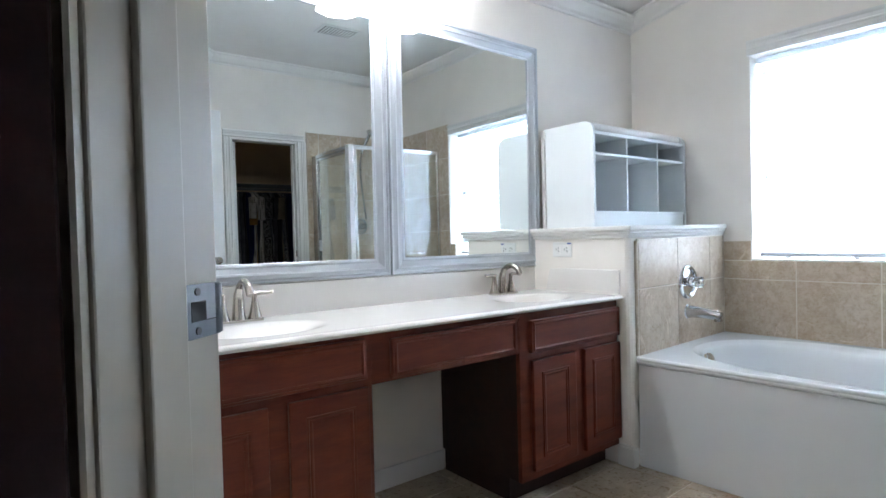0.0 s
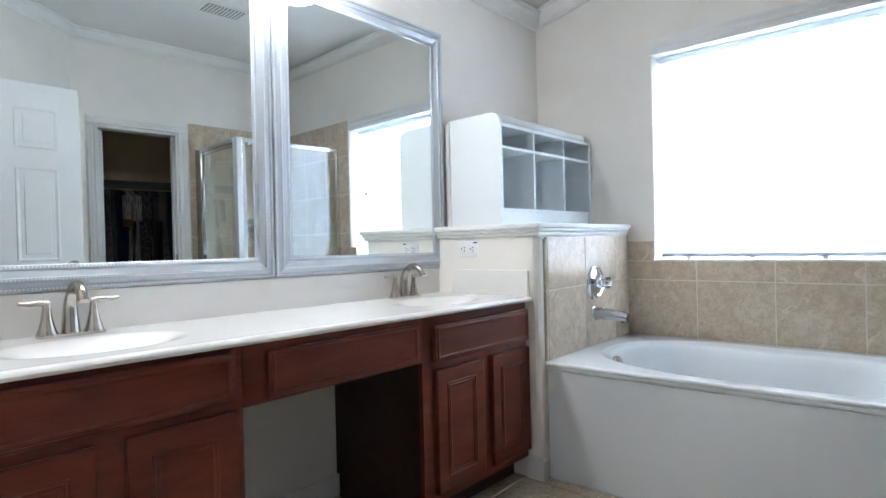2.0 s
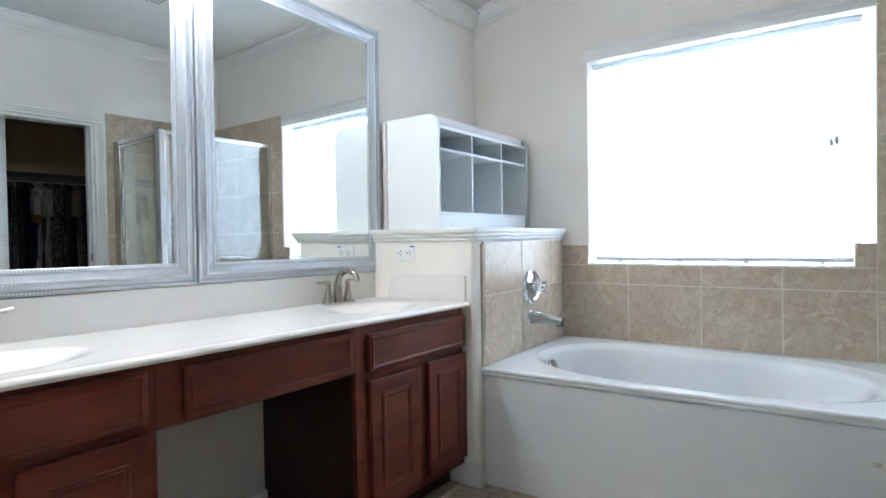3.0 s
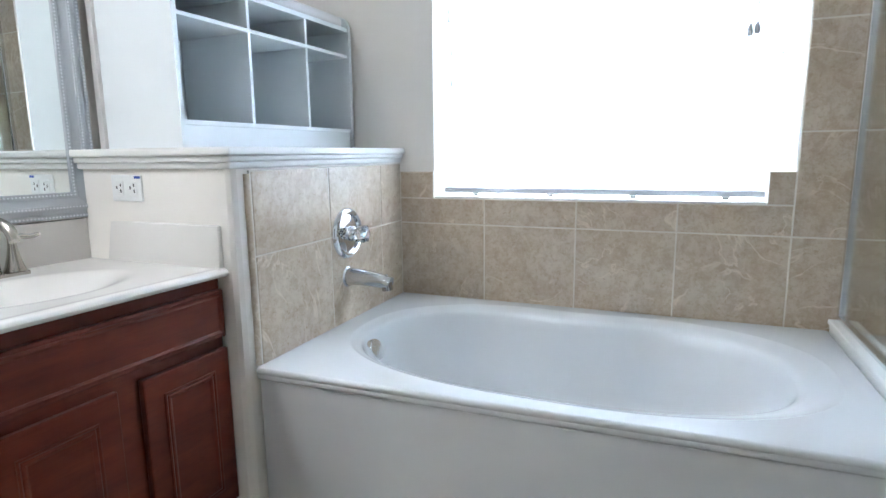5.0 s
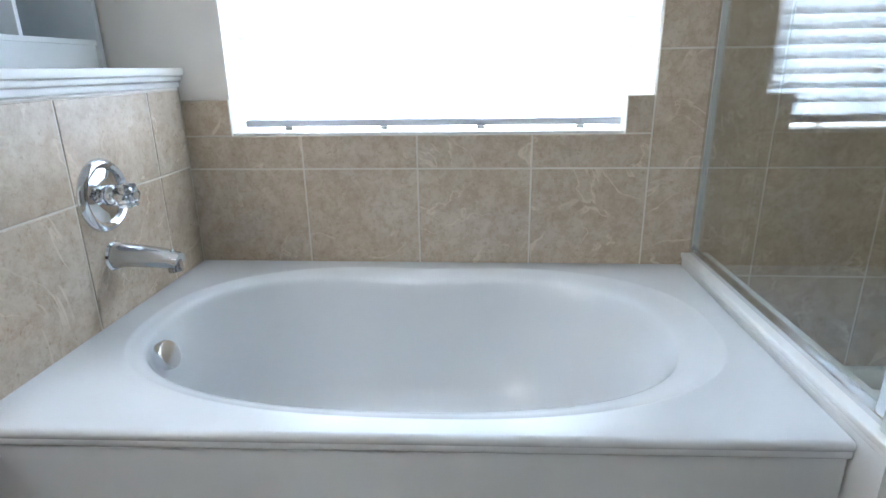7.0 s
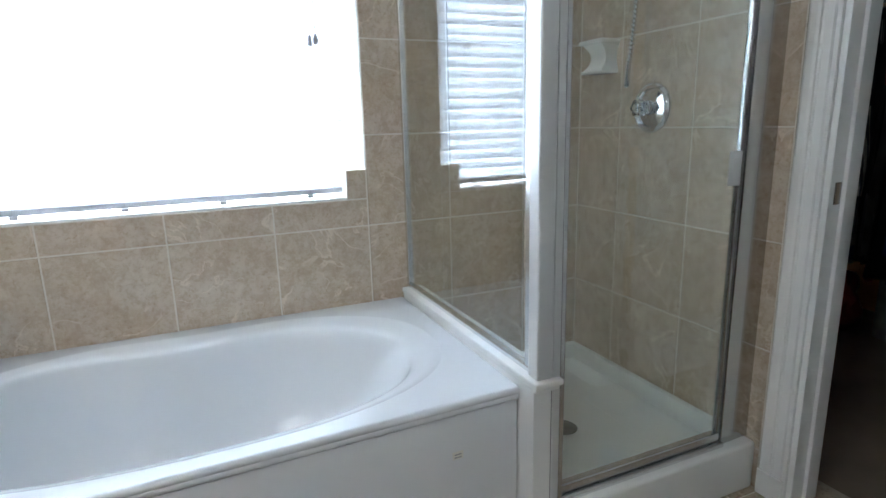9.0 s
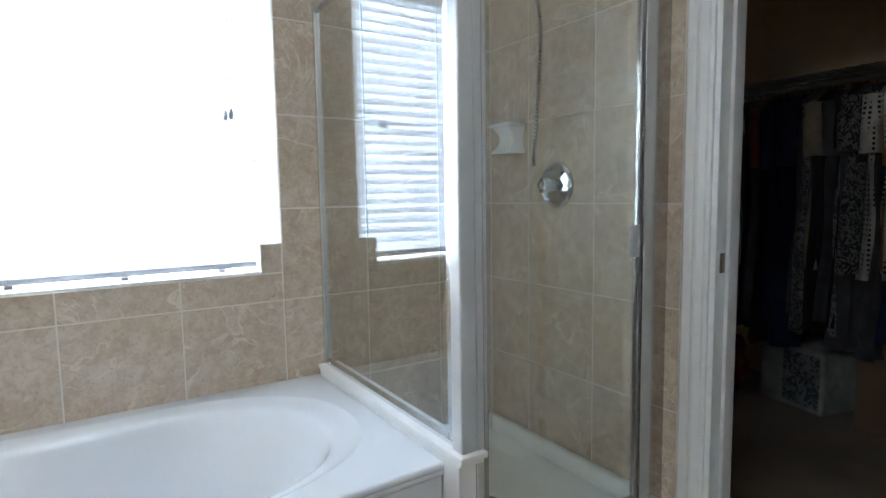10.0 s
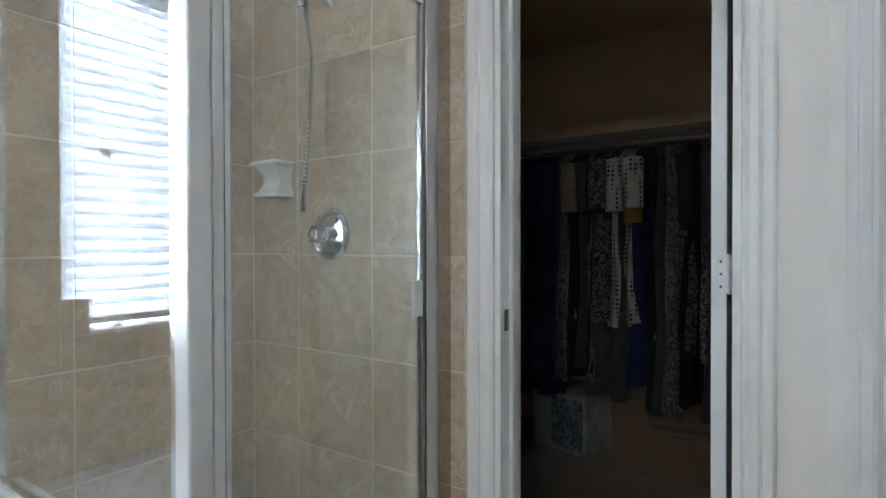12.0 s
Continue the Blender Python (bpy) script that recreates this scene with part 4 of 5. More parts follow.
lab = part("label", skew(box(X0 + 0.0038, X0 + 0.005, 0.003, 0.033, 0.349, 0.370)), mat("paper_label", (0.70, 0.68, 0.62), 0.6), tub, "small paper label")
for k in range(2):
    part("print", skew(box(X0 + 0.0032, X0 + 0.0038, 0.008, 0.028, 0.353 + 0.008 * k, 0.356 + 0.008 * k)), M_CORD, lab)


def trim_valve(name, label, m, scale=1.0):
    """Round escutcheon with a clear knob; own z out of the wall."""
    ob = thing(name, label, "shower valve", m=m)
    part("escutcheon", lathe([(0.0, 0.016), (0.030, 0.016), (0.044, 0.0125), (0.066, 0.0065), (0.068, 0.0120), (0.076, 0.0155), (0.083, 0.0125), (0.088, 0.005), (0.089, 0.0)], I4, 48), M_CHROME, ob, smooth=True)
    part("collar", lathe([(0.026, 0.012), (0.026, 0.030), (0.020, 0.038), (0.014, 0.042), (0.0, 0.042)], I4, 28), M_CHROME, ob, smooth=True)
    part("knob", lathe([(0.0, 0.040), (0.020, 0.040), (0.028, 0.048), (0.030, 0.062), (0.026, 0.076), (0.018, 0.082), (0.0, 0.083)], I4, 32, None, 0.0, 0), M_CRYSTAL, ob, "clear acrylic knob", True)
    for k in range(6):
        a = 2 * math.pi * k / 6
        part("knob_lobe", lathe([(0.0, 0.044), (0.0075, 0.046), (0.0085, 0.060), (0.007, 0.076), (0.0, 0.079)], pose(0.0235 * math.cos(a), 0.0235 * math.sin(a), 0), 10), M_CRYSTAL, ob, smooth=True)
    for k in range(3):
        a = radians(60 + 22 * k)
        part("mark", box(0.069 * math.cos(a) - 0.003, 0.069 * math.cos(a) + 0.003, 0.069 * math.sin(a) - 0.002, 0.069 * math.sin(a) + 0.002, 0.0095, 0.0115), M_SLOT, ob)
    part("index_button", lathe([(0.0, 0.0850), (0.010, 0.0848), (0.010, 0.083)], I4, 16), M_CHROME, ob, smooth=True)
    return ob


trim_valve("tub_valve", "chrome tub valve with a clear acrylic knob on tile", pose(2.806, YH, 0.815, 90))
trim_valve("shower_valve", "chrome shower valve with a clear acrylic knob on tile", pose(2.812, YS, 1.206, -90))
sp = thing("tub_spout", "chrome tub spout above the rim", "tub spout", m=pose(2.806, YH, 0.663))
pts = smooth_path([(0, 0.0, 0), (0, -0.03, 0.001), (0, -0.09, -0.002), (0, -0.140, -0.008), (0, -0.165, -0.014)], 5)
part("spout_body", tube(pts, [0.033 - 0.010 * min(1, i / 16) for i in range(len(pts))], 24), M_SPOUT, sp, smooth=True)
part("flange", lathe([(0.0, 0.006), (0.034, 0.006), (0.038, 0.0)], pose(0, 0, 0, 90), 28), M_CHROME, sp, smooth=True)
part("outlet", cyl((0, -0.150, -0.012), (0, -0.153, -0.038), 0.018, 0.019, 18), M_SPOUT, sp, smooth=True)
part("diverter", cyl((0, -0.150, 0.004), (0, -0.150, 0.018), 0.004, 0.005, 10), M_CHROME, sp)

# ---- knee wall and ledge between tub and shower ----
structure("knee_wall", box(2.299, XW - 0.001, -0.228, -0.163, 0, 0.516), M_TRIM, "white painted knee wall between tub and shower", "knee wall")
ledge = tagged(new("knee_wall_ledge"), "white moulded ledge under the glass panel", "ledge", "", "structure")
part("ledge_top", box(2.278, XW - 0.013, -0.238, -0.156, 0.530, 0.546, 0.004, 3), M_TRIM, ledge, smooth=True)
part("ledge_cove", box(2.288, XW - 0.013, -0.233, -0.161, 0.5155, 0.5305, 0.004, 3), M_TRIM, ledge, smooth=True)

# ---- shower ----
pan = thing("shower_pan", "white acrylic shower pan with a raised threshold", "shower pan")
part("pan_floor", box(2.40, XW - 0.012, YS + 0.002, -0.229, 0.02, 0.100, 0.004), M_PAN, pan)
part("threshold", box(2.285, 2.405, YS + 0.002, -0.229, 0.0, 0.165, 0.012, 3), M_PAN, pan, smooth=True)
bm = box(XW - 0.045, XW - 0.0125, YS + 0.002, -0.229, 0.098, 0.172, 0.01, 2)
box(2.40, XW - 0.045, YS + 0.002, YS + 0.032, 0.098, 0.172, 0.01, 2, bm)
part("upstand", bm, M_PAN, pan, smooth=True)
part("floor_drain", lathe([(0.0, 0.003), (0.046, 0.003), (0.052, 0.0)], pose(2.715, -0.56, 0.1005), 32), M_DRAIN, pan, "round metal drain grate", True)

GY = -0.190      # glass panel
GX = 2.330       # glass door
ZT = 1.845
encl = thing("shower_enclosure", "framed clear glass shower enclosure with a hinged door", "shower enclosure")
part("glass_panel", box(2.345, XW - 0.022, GY - 0.003, GY + 0.003, 0.552, ZT), M_GLASS, encl, "clear glass panel")
part("panel_sill", box(2.335, XW - 0.014, GY - 0.012, GY + 0.012, 0.5465, 0.562, 0.003), M_ALU, encl)
part("panel_top_rail", box(2.335, XW - 0.014, GY - 0.014, GY + 0.014, ZT - 0.008, ZT + 0.026, 0.004), M_ALU, encl)
part("wall_channel", box(XW - 0.034, XW - 0.0135, GY - 0.011, GY + 0.011, 0.562, ZT - 0.008, 0.002), M_ALU, encl)
part("panel_stile", box(2.338, 2.366, GY - 0.013, GY + 0.013, 0.562, ZT - 0.008, 0.003), M_ALU, encl, "bright aluminium stile")
part("corner_post", box(2.292, 2.336, GY - 0.024, GY + 0.022, 0.5465, ZT + 0.026, 0.005, 3), M_WHITEMET, encl, "satin corner post")
part("post_seal", box(2.2985, 2.306, GY - 0.0260, GY - 0.0240, 0.19, ZT, 0.0), M_SEAL, encl)
part("door_jamb", box(2.296, 2.336, GY - 0.050, GY - 0.026, 0.166, ZT + 0.026, 0.004, 3), M_WHITEMET, encl)
part("jamb_seal", box(2.3005, 2.31, GY - 0.0525, GY - 0.0498, 0.19, ZT), M_SEAL, encl)
part("hinge_stile", box(2.304, 2.338, GY - 0.070, GY - 0.0525, 0.184, ZT - 0.012, 0.004, 3), M_ALU, encl)
part("strike_jamb", box(GX - 0.007, GX + 0.010, YS + 0.001, -0.9225, 0.166, ZT + 0.026, 0.001), M_POLISH, encl)
part("strike_stile", box(GX - 0.010, GX + 0.012, -0.922, -0.868, 0.166, ZT + 0.026, 0.003), M_POLISH, encl)
part("strike_seal", box(GX - 0.004, GX + 0.004, -0.868, -0.8605, 0.19, ZT - 0.01), M_SEAL, encl)
part("header", box(2.308, 2.346, -0.868, GY - 0.050, ZT - 0.006, ZT + 0.026, 0.004), M_ALU, encl)
part("door_sill", box(2.306, 2.350, -0.868, GY - 0.050, 0.166, 0.182, 0.003), M_ALU, encl)
DY1 = -0.845
door = part("glass_door", box(GX - 0.003, GX + 0.003, DY1, GY - 0.070, 0.200, ZT - 0.030), M_GLASS, encl, "clear glass shower door")
part("door_top_rail", box(GX - 0.010, GX + 0.010, DY1 - 0.012, GY - 0.070, ZT - 0.030, ZT - 0.012, 0.003), M_ALU, door)
part("door_bottom_rail", box(GX - 0.012, GX + 0.012, DY1 - 0.012, GY - 0.070, 0.186, 0.212, 0.003), M_ALU, door)
part("latch_stile", box(GX - 0.010, GX + 0.010, DY1 - 0.014, DY1, 0.212, ZT - 0.030, 0.0065, 4), M_RAIL, door, smooth=True)
part("door_handle", prism([(0, 0), (0.010, -0.006), (0.036, -0.010), (0.044, -0.004), (0.044, 0.0), (0.038, 0.003), (0.010, 0.003)], (GX - 0.010, DY1 + 0.044, 0.982), (GX - 0.010, DY1 + 0.044, 1.076), (0, -1, 0), (1, 0, 0)), M_WHITEMET, door, "curved satin metal pull")

head = thing("hand_shower_set", "chrome shower arm with a hand shower and metal hose", "shower head")
part("flange", lathe([(0.0, 0.012), (0.014, 0.012), (0.026, 0.004), (0.028, 0.0)], pose(2.815, YS, 2.0, -90), 24), M_CHROME, head, smooth=True)
part("arm", tube(smooth_path([(2.815, YS, 2.0), (2.810, YS + 0.05, 2.004), (2.800, YS + 0.10, 1.985), (2.790, YS + 0.130, 1.965)], 5), [0.0095] * 16, 12), M_CHROME, head, smooth=True)
part("bracket", lathe([(0.0, -0.02), (0.018, -0.02), (0.02, 0.0), (0.017, 0.022), (0.0, 0.022)], pose(2.786, YS + 0.140, 1.955, 40, 0, 10), 20), M_CHROME, head, smooth=True)
part("hand_shower", tube(smooth_path([(2.782, YS + 0.148, 1.915), (2.802, YS + 0.160, 1.98), (2.828, YS + 0.180, 2.05), (2.842, YS + 0.21, 2.10)], 5), [0.011 + 0.0005 * i for i in range(16)], 14), M_CHROME, head, smooth=True)
part("spray_face", lathe([(0.0, -0.012), (0.040, -0.012), (0.044, 0.0), (0.030, 0.014), (0.0, 0.018)], pose(2.845, YS + 0.225, 2.105, 125), 28), M_CHROME, head, smooth=True)
hose = smooth_path([(2.782, YS + 0.148, 1.92), (2.772, YS + 0.14, 1.86), (2.767, YS + 0.13, 1.76), (2.777, YS + 0.125, 1.62), (2.795, YS + 0.12, 1.47), (2.820, YS + 0.115, 1.335), (2.832, YS + 0.105, 1.285), (2.834, YS + 0.099, 1.34), (2.812, YS + 0.102, 1.49), (2.794, YS + 0.107, 1.63), (2.786, YS + 0.112, 1.76), (2.782, YS + 0.13, 1.90), (2.784, YS + 0.138, 1.945)], 21)
part("hose", tube(hose, [0.0098 if i % 2 else 0.0042 for i in range(len(hose))], 10), M_CHROME, head, "ribbed metal shower hose")

soap = thing("soap_dish", "white ceramic soap dish fixed to the tile", "soap dish", m=pose(3.060, YS, 1.352))
part("tray", box(-0.070, 0.070, 0.0, 0.095, 0.098, 0.116, 0.008, 3), M_CERAMIC, soap, smooth=True)
part("foot", box(-0.063, 0.063, 0.0, 0.082, -0.010, 0.003, 0.005, 3), M_CERAMIC, soap, smooth=True)
bm = bmesh.new()
rows_ = []
for k in range(9):
    t = k / 8
    w = 0.062 - 0.013 * math.sin(math.pi * t) ** 0.8
    d = 0.048 + 0.034 * abs(2 * t - 1) ** 2
    rows_.append([bm.verts.new(p) for p in ((-w, 0, 0.1 * t), (-w * 0.9, d, 0.1 * t), (0, d * 1.08, 0.1 * t), (w * 0.9, d, 0.1 * t), (w, 0, 0.1 * t))])
for r0, r1 in zip(rows_, rows_[1:]):
    for i in range(4):
        bm.faces.new((r0[i], r0[i + 1], r1[i + 1], r1[i]))
bm.faces.new(rows_[0])
bmesh.ops.recalc_face_normals(bm, faces=bm.faces)
part("body", bm, M_CERAMIC, soap, smooth=True)

# ---- ceiling vent ----
vent = thing("ceiling_vent", "white slatted ceiling air vent", "air vent", m=pose(2.13, 0.02, zc(0) - 0.001))
part("frame", box(-0.16, 0.16, -0.10, 0.10, -0.006, 0, 0.002), M_TRIM, vent)
part("backing", box(-0.135, 0.135, -0.078, 0.078, -0.0075, -0.006), M_VENTBACK, vent)
for k in range(11):
    x = -0.125 + k * 0.025
    part("slat", prism([(0, -0.007), (0.011, -0.013), (0.012, -0.012), (0.001, -0.006)], (x, -0.078, 0), (x, 0.078, 0), (1, 0, 0), (0, 0, 1)), M_TRIM, vent)
# ---- closet ----
RY, RZ = -2.62, 1.70
shelf = thing("closet_shelf", "white wire shelf with a hanging rod across the closet, coloured dark for its dimness", "wire shelf")
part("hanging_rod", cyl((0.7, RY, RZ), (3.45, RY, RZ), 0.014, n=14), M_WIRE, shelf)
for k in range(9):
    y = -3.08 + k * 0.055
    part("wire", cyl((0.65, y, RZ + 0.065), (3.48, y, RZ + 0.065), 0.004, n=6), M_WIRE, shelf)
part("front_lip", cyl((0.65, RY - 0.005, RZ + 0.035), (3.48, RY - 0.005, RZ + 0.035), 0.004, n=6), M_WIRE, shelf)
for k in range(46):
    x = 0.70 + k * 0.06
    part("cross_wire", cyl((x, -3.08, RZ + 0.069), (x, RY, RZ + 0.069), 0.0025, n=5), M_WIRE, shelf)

KINDS = [
    ("dark grey", (0.05, 0.05, 0.055), None, "", 0), ("deep red", (0.16, 0.02, 0.02), None, "", 0), ("navy blue", (0.010, 0.016, 0.06), None, "", 0),
    ("cream", (0.20, 0.165, 0.12), None, "", 0), ("black", (0.012, 0.012, 0.014), None, "", 0), ("black and white print", (0.025, 0.025, 0.025), (0.13, 0.125, 0.12), "print", 34),
    ("white polka dot", (0.40, 0.37, 0.33), (0.02, 0.02, 0.02), "dots", 44), ("mustard", (0.20, 0.11, 0.03), None, "", 0), ("striped grey", (0.09, 0.09, 0.09), (0.35, 0.33, 0.30), "stripe", 18),
    ("light grey print", (0.19, 0.185, 0.18), (0.06, 0.06, 0.07), "print", 45), ("teal", (0.02, 0.08, 0.09), None, "", 0), ("royal blue", (0.008, 0.013, 0.06), None, "", 0),
]
CLOTHS = [(n, cloth(n.replace(" ", "_") + "_cloth", tuple(1.2 * q for q in c), s, p, sc or 40)) for n, c, s, p, sc in KINDS]
ZONES = [(2.95, (10, 0, 4, 9, 2, 8)), (2.84, (0, 4, 0)), (2.77, (1, 4)), (2.66, (11, 2, 4)), (2.54, (9, 3, 0)), (2.42, (0, 9, 4)), (2.32, (5, 0)), (2.22, (6, 6, 7)), (2.13, (4, 2)), (2.02, (8, 9, 0)), (1.90, (5, 4)), (0.0, (0, 5, 10, 3, 8, 4, 9))]


def garment(x, kind, length, width, turn, seed):
    """A garment on a hanger: shoulders, folds and an open hem; own x across, z down from the rod."""
    name, mt = CLOTHS[kind]
    rnd = random.Random(seed)
    ob = thing("hanging_garment", name + " garment on a hanger in the dark closet", "garment", "clothes on the rod", pose(x, RY, RZ + 0.014, 0, 0, turn))
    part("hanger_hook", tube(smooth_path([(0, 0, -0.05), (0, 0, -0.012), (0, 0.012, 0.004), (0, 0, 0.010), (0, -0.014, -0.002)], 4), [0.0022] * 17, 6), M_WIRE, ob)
    bm = bmesh.new()
    nu, nvv = 25, 16
    ph, fr = rnd.uniform(0, 6), rnd.uniform(3, 5)
    sides = []
    for side in (1, -1):
        g = []
        for j in range(nvv + 1):
            t = j / nvv
            row = []
            for i in range(nu + 1):
                u = -1 + 2 * i / nu
                w = width * (0.92 + 0.15 * t - 0.12 * math.sin(3.0 * t))
                top = -0.045 - 0.10 * abs(u) ** 1.5
                z = top * (1 - t) + (-length + 0.02 * math.sin(2.3 * u + ph)) * t
                fold = math.sin(u * math.pi * fr + ph) * 0.020 * t + 0.008 * math.sin(9 * t + u * 5 + ph)
                y = side * (0.026 + 0.012 * t) * (1 - u * u) ** 0.4 + fold
                row.append(bm.verts.new((u * w, y, z)))
            g.append(row)
        sides.append(g)
        for a, b in zip(g, g[1:]):
            for i in range(nu):
                bm.faces.new((a[i], a[i + 1], b[i + 1], b[i]))
    for i in range(nu):
        bm.faces.new((sides[0][0][i], sides[0][0][i + 1], sides[1][0][i + 1], sides[1][0][i]))
    bmesh.ops.remove_doubles(bm, verts=bm.verts, dist=0.0008)
    bmesh.ops.recalc_face_normals(bm, faces=bm.faces)
    part("cloth", bm, mt, ob, smooth=True)
    if rnd.random() < 0.6:
        for s in (-1, 1):
            bm = tube(smooth_path([(s * width * 0.86, 0, -0.13), (s * width * 0.98, 0.01, -0.26), (s * width * 1.0, 0.015, -0.34 - rnd.random() * 0.2)], 5), [0.055, 0.053, 0.05, 0.05, 0.048, 0.047, 0.046, 0.045, 0.045, 0.044, 0.043], 10)
            part("sleeve", bm, mt, ob, smooth=True)
    return ob


rg = random.Random(4)
xg, i = 3.38, 0
while xg > 1.50:
    choice = next(kinds for low, kinds in ZONES if xg > low)
    kind = choice[i % len(choice)]
    garment(xg, kind, rg.uniform(0.90, 1.08) + (0.28 if kind in (0, 1, 2, 4, 9, 11) else 0.0), rg.uniform(0.17, 0.23), 90 + rg.uniform(-10, 14), i)
    xg -= rg.uniform(0.028, 0.046)
    i += 1

cbox = thing("cardboard_box", "large brown cardboard moving box on the closet floor", "cardboard box", m=pose(2.04, -2.80, 0, 0, 0, 4))
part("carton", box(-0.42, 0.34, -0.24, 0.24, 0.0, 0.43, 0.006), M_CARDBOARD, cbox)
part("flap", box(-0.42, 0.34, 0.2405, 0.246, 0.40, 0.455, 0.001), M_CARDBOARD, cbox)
for a, b, c, d in ((-0.13, 0.15, 0.245, 0.270), (-0.05, 0.07, 0.215, 0.226), (-0.01, 0.03, 0.295, 0.335)):
    part("printed_bar", box(a, b, 0.2402, 0.2412, c, d), M_INK, cbox)
heap = thing("folded_clothes", "black folded clothes piled on the box", "clothes pile", m=pose(2.08, -2.80, 0.43))
for k, (w, z) in enumerate(((0.34, 0.0), (0.30, 0.05), (0.26, 0.095))):
    part("fold", box(-w, w, -0.2, 0.2, z, z + 0.048, 0.02, 3), CLOTHS[4][1], heap, smooth=True)
pc = thing("pale_carton", "pale carton with a floral print on the closet floor", "storage box", m=pose(2.68, -2.78, 0, 0, 0, -14))
part("carton", box(-0.21, 0.17, -0.16, 0.16, 0, 0.34, 0.015, 3), cloth("pale_paper", (0.38, 0.37, 0.36)), pc)
part("print", box(-0.19, 0.02, 0.1605, 0.1615, 0.03, 0.31), cloth("floral_paper", (0.25, 0.255, 0.26), (0.06, 0.085, 0.11), "print", 22), pc)
heap2 = thing("crumpled_fabric", "dark red crumpled cloth on the closet floor", "clothes pile", m=pose(3.16, -2.55, 0))
bm = bmesh.new()
bmesh.ops.create_icosphere(bm, subdivisions=4, radius=1)
for v in bm.verts:
    k = 1 + 0.25 * noise.noise(v.co * 2.2) + 0.08 * noise.noise(v.co * 7)
    v.co = Vector((v.co.x * 0.24 * k, v.co.y * 0.2 * k, max(0, v.co.z * 0.26 * k + 0.18)))
part("cloth", bm, CLOTHS[1][1], heap2, smooth=True)

# ---- tiles, last ----
def tile_mesh(w, h, t=0.010, ch=0.0022):
    """A tile: own x and y across the face, z out of the wall, edges eased."""
    me = bpy.data.meshes.new("tile")
    v = [(-w / 2, -h / 2, 0), (w / 2, -h / 2, 0), (w / 2, h / 2, 0), (-w / 2, h / 2, 0),
         (-w / 2, -h / 2, t - ch), (w / 2, -h / 2, t - ch), (w / 2, h / 2, t - ch), (-w / 2, h / 2, t - ch),
         (-w / 2 + ch, -h / 2 + ch, t), (w / 2 - ch, -h / 2 + ch, t), (w / 2 - ch, h / 2 - ch, t), (-w / 2 + ch, h / 2 - ch, t)]
    f = [(8, 9, 10, 11)]
    for a, b in ((0, 4), (4, 8)):
        for k in range(4):
            f.append((a + k, a + (k + 1) % 4, b + (k + 1) % 4, b + k))
    me.from_pydata(v, [], f)
    return me


TILES = {}


def tile(name, parent, m, w, h, material):
    key = (round(w, 3), round(h, 3), material.name)
    if key not in TILES:
        TILES[key] = tile_mesh(w, h)
        TILES[key].materials.append(material)
    ob = new(name, TILES[key])
    ob.parent = parent
    ob.matrix_parent_inverse = parent.matrix_world.inverted()
    ob.matrix_basis = m
    return ob


def tile_field(parent, place, us, vs, material, g=0.0035):
    """Tiles between the joint lines us and vs; place(u, v) gives the pose of a tile's middle."""
    for a, b in zip(us, us[1:]):
        for c, d in zip(vs, vs[1:]):
            tile("tile", parent, place((a + b) / 2, (c + d) / 2), abs(b - a) - g, abs(d - c) - g, material)


P = 0.3335
ROWS_Z = [0.137, 0.470, 0.805, 1.1365, 1.4685, 1.80, 2.10]
# grout beds
def bed(name, x0, x1, y0, y1, z0, z1, label):
    return structure(name, box(x0, x1, y0, y1, z0, z1), M_GROUT, label, "tile wall")


bed_w = bed("tile_bed_tub", XW - 0.0105, XW - 0.0005, -0.036, YH + 0.008, 0.47, WZ0 - 0.001, "beige stone tiles along the tub under the window")
bed_wr = bed("tile_bed_notch", XW - 0.0105, XW - 0.0005, -0.036, WN - 0.0005, WZ0 - 0.001, 1.0125, "beige stone tile beside the window")
bed_wl = bed("tile_bed_corner", XW - 0.0105, XW - 0.0005, WY1 + 0.0005, YH + 0.008, WZ0 - 0.001, 1.013, "beige stone tile in the tub corner")
bed_s = bed("tile_bed_shower_window", XW - 0.0105, XW - 0.0005, YS - 0.006, -0.036, 0.05, 2.10, "beige stone tiles from shower floor up beside the window")
bed_v = bed("tile_bed_shower", 2.272, XW - 0.0107, YS - 0.011, YS - 0.0012, 0.0, 2.10, "beige stone tiles on the shower valve wall")
bed_h = bed("tile_bed_half_wall", 2.345, XW - 0.0107, YH + 0.0012, YH + 0.0095, 0.47, 1.045, "beige stone tiles on the half wall over the tub")

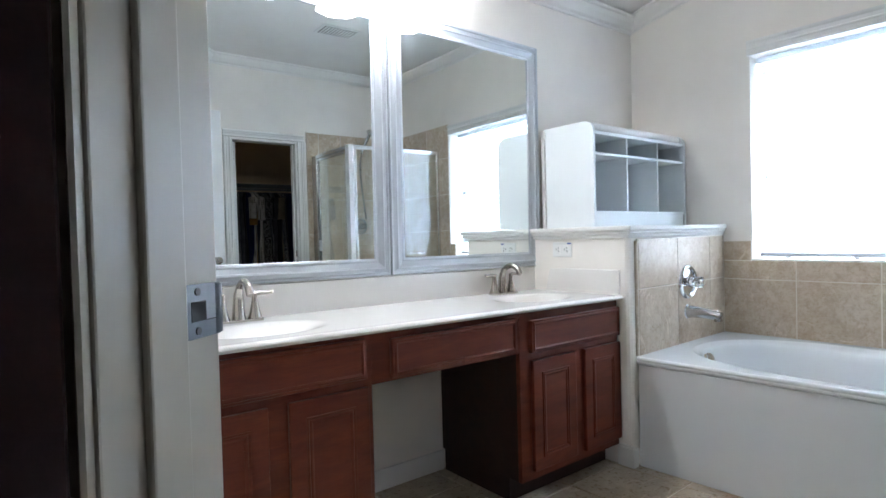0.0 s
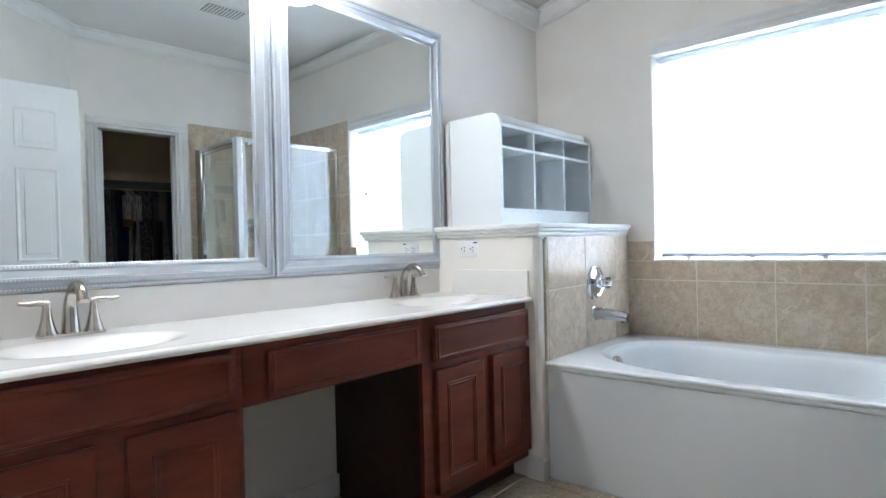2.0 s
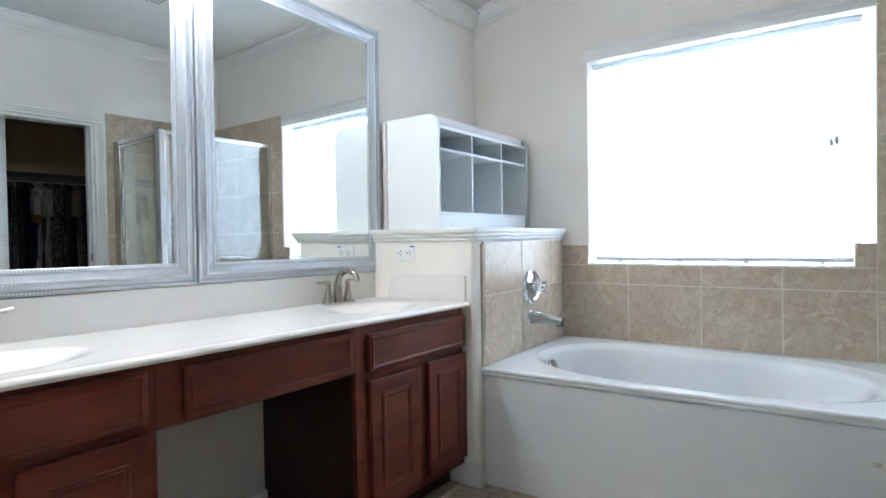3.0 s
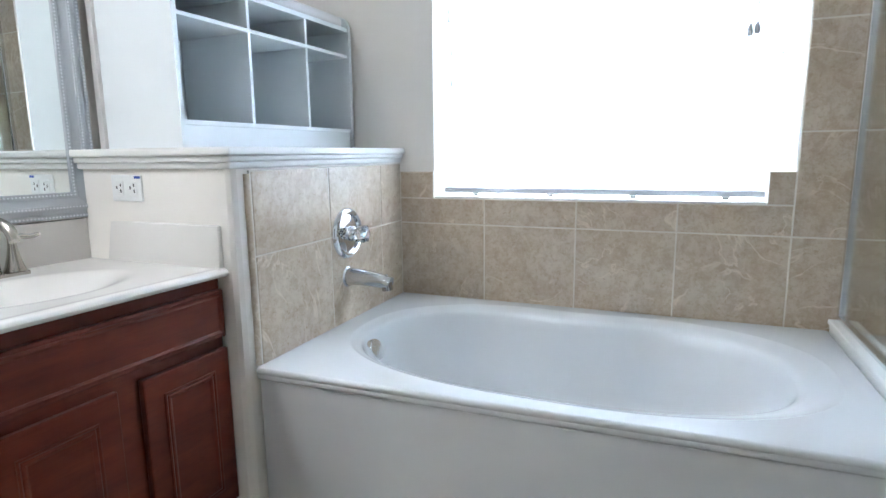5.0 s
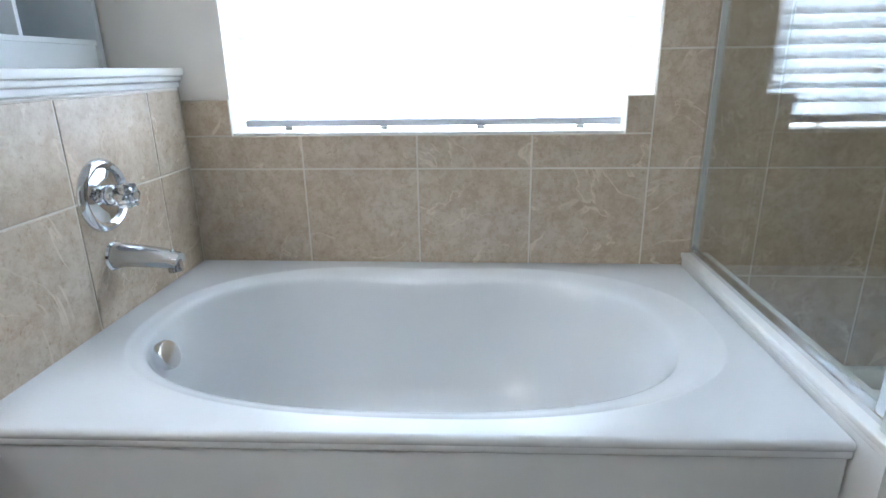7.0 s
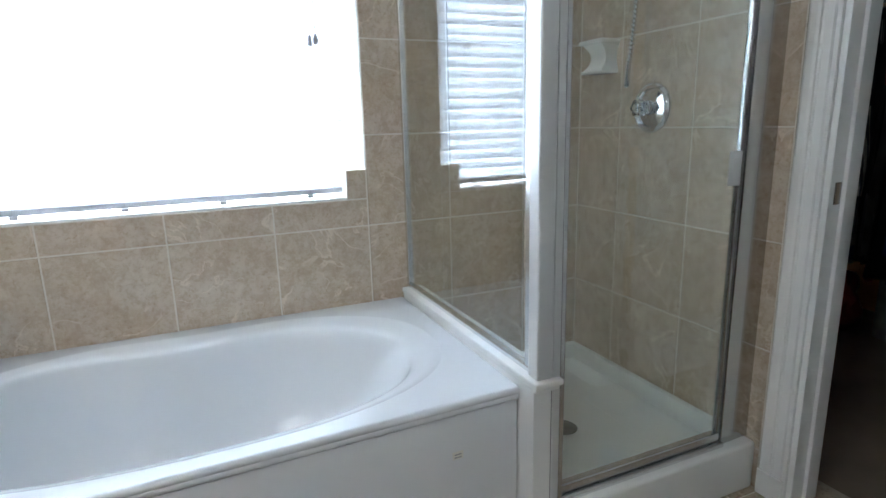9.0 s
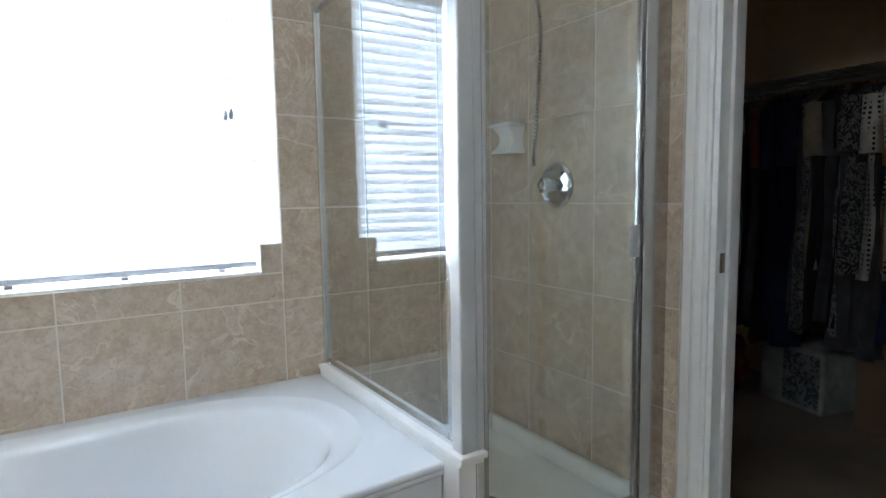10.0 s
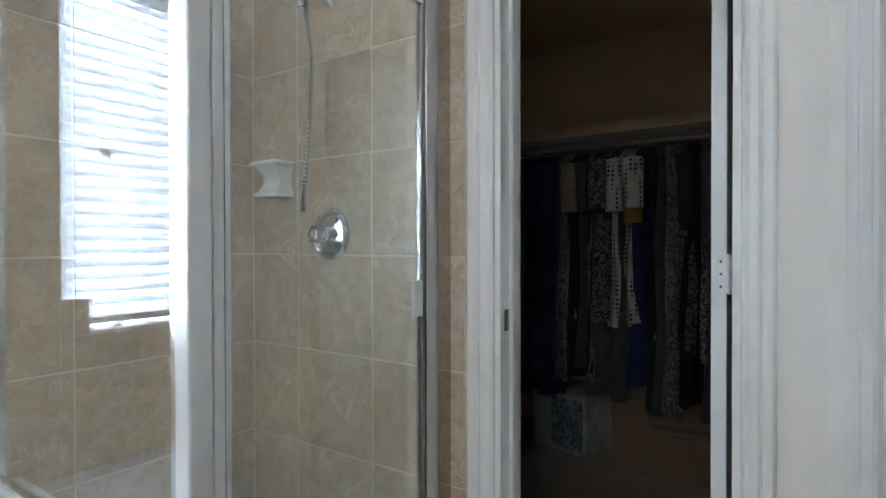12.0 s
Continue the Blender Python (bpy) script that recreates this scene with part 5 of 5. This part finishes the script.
R_W = Matrix(((0, 0, -1, 0), (-1, 0, 0, 0), (0, 1, 0, 0), (0, 0, 0, 1)))      # face to -x
R_S = Matrix(((-1, 0, 0, 0), (0, 0, 1, 0), (0, 1, 0, 0), (0, 0, 0, 1)))      # face to +y
R_H = Matrix(((1, 0, 0, 0), (0, 0, -1, 0), (0, 1, 0, 0), (0, 0, 0, 1)))      # face to -y
on_w = lambda u, v: Matrix.Translation((XW - 0.002, u, v)) @ R_W
on_s = lambda u, v: Matrix.Translation((u, YS - 0.0095, v)) @ R_S
on_h = lambda u, v: Matrix.Translation((u, YH + 0.0095, v)) @ R_H
us = [-0.036, 0.306, 0.648, 1.000, YH + 0.002]
tile_field(bed_w, on_w, us, [0.500, 0.805, WZ0], M_TILE)
tile_field(bed_wr, on_w, [-0.036, WN], [WZ0, 1.013], M_TILE)
tile_field(bed_wl, on_w, [WY1, YH + 0.002], [WZ0, 1.013], M_TILE)
tile_field(bed_s, on_w, [YS, -0.71, -0.373, -0.036], ROWS_Z, M_TILE)
tile_field(bed_v, on_s, [2.274, 2.398, 2.628, 2.980, XW - 0.011], [0.0] + ROWS_Z, M_TILE)
tile_field(bed_h, on_h, [2.347, 2.710, 3.058, XW - 0.013], [0.500, 0.812, 1.044], M_TILE)
bull = [(0.0, 0.0), (0.0, 0.006), (0.003, 0.0105), (0.008, 0.0125), (0.013, 0.0120), (0.016, 0.0100), (0.016, 0.0)]
part("bullnose_tile", prism(bull, (2.3295, YH + 0.0115, 0.507), (2.3295, YH + 0.0115, 1.036), (1, 0, 0), (0, -1, 0)), M_TILE, bed_h, "rounded edge tile", True)
# floor, laid square to the walls
fl = bpy.data.objects["floor"]
for i in range(-2, 11):
    for j in range(-4, 7):
        x, y = 0.10 + i * P, -0.05 + j * P
        if x > 2.6 or (x > 2.45 and y > -0.9) or y < -1.08 or x < -0.6:
            continue
        tile("floor_tile", fl, Matrix.Translation((x, y, -0.010)), P - 0.005, P - 0.005, M_FTILE)
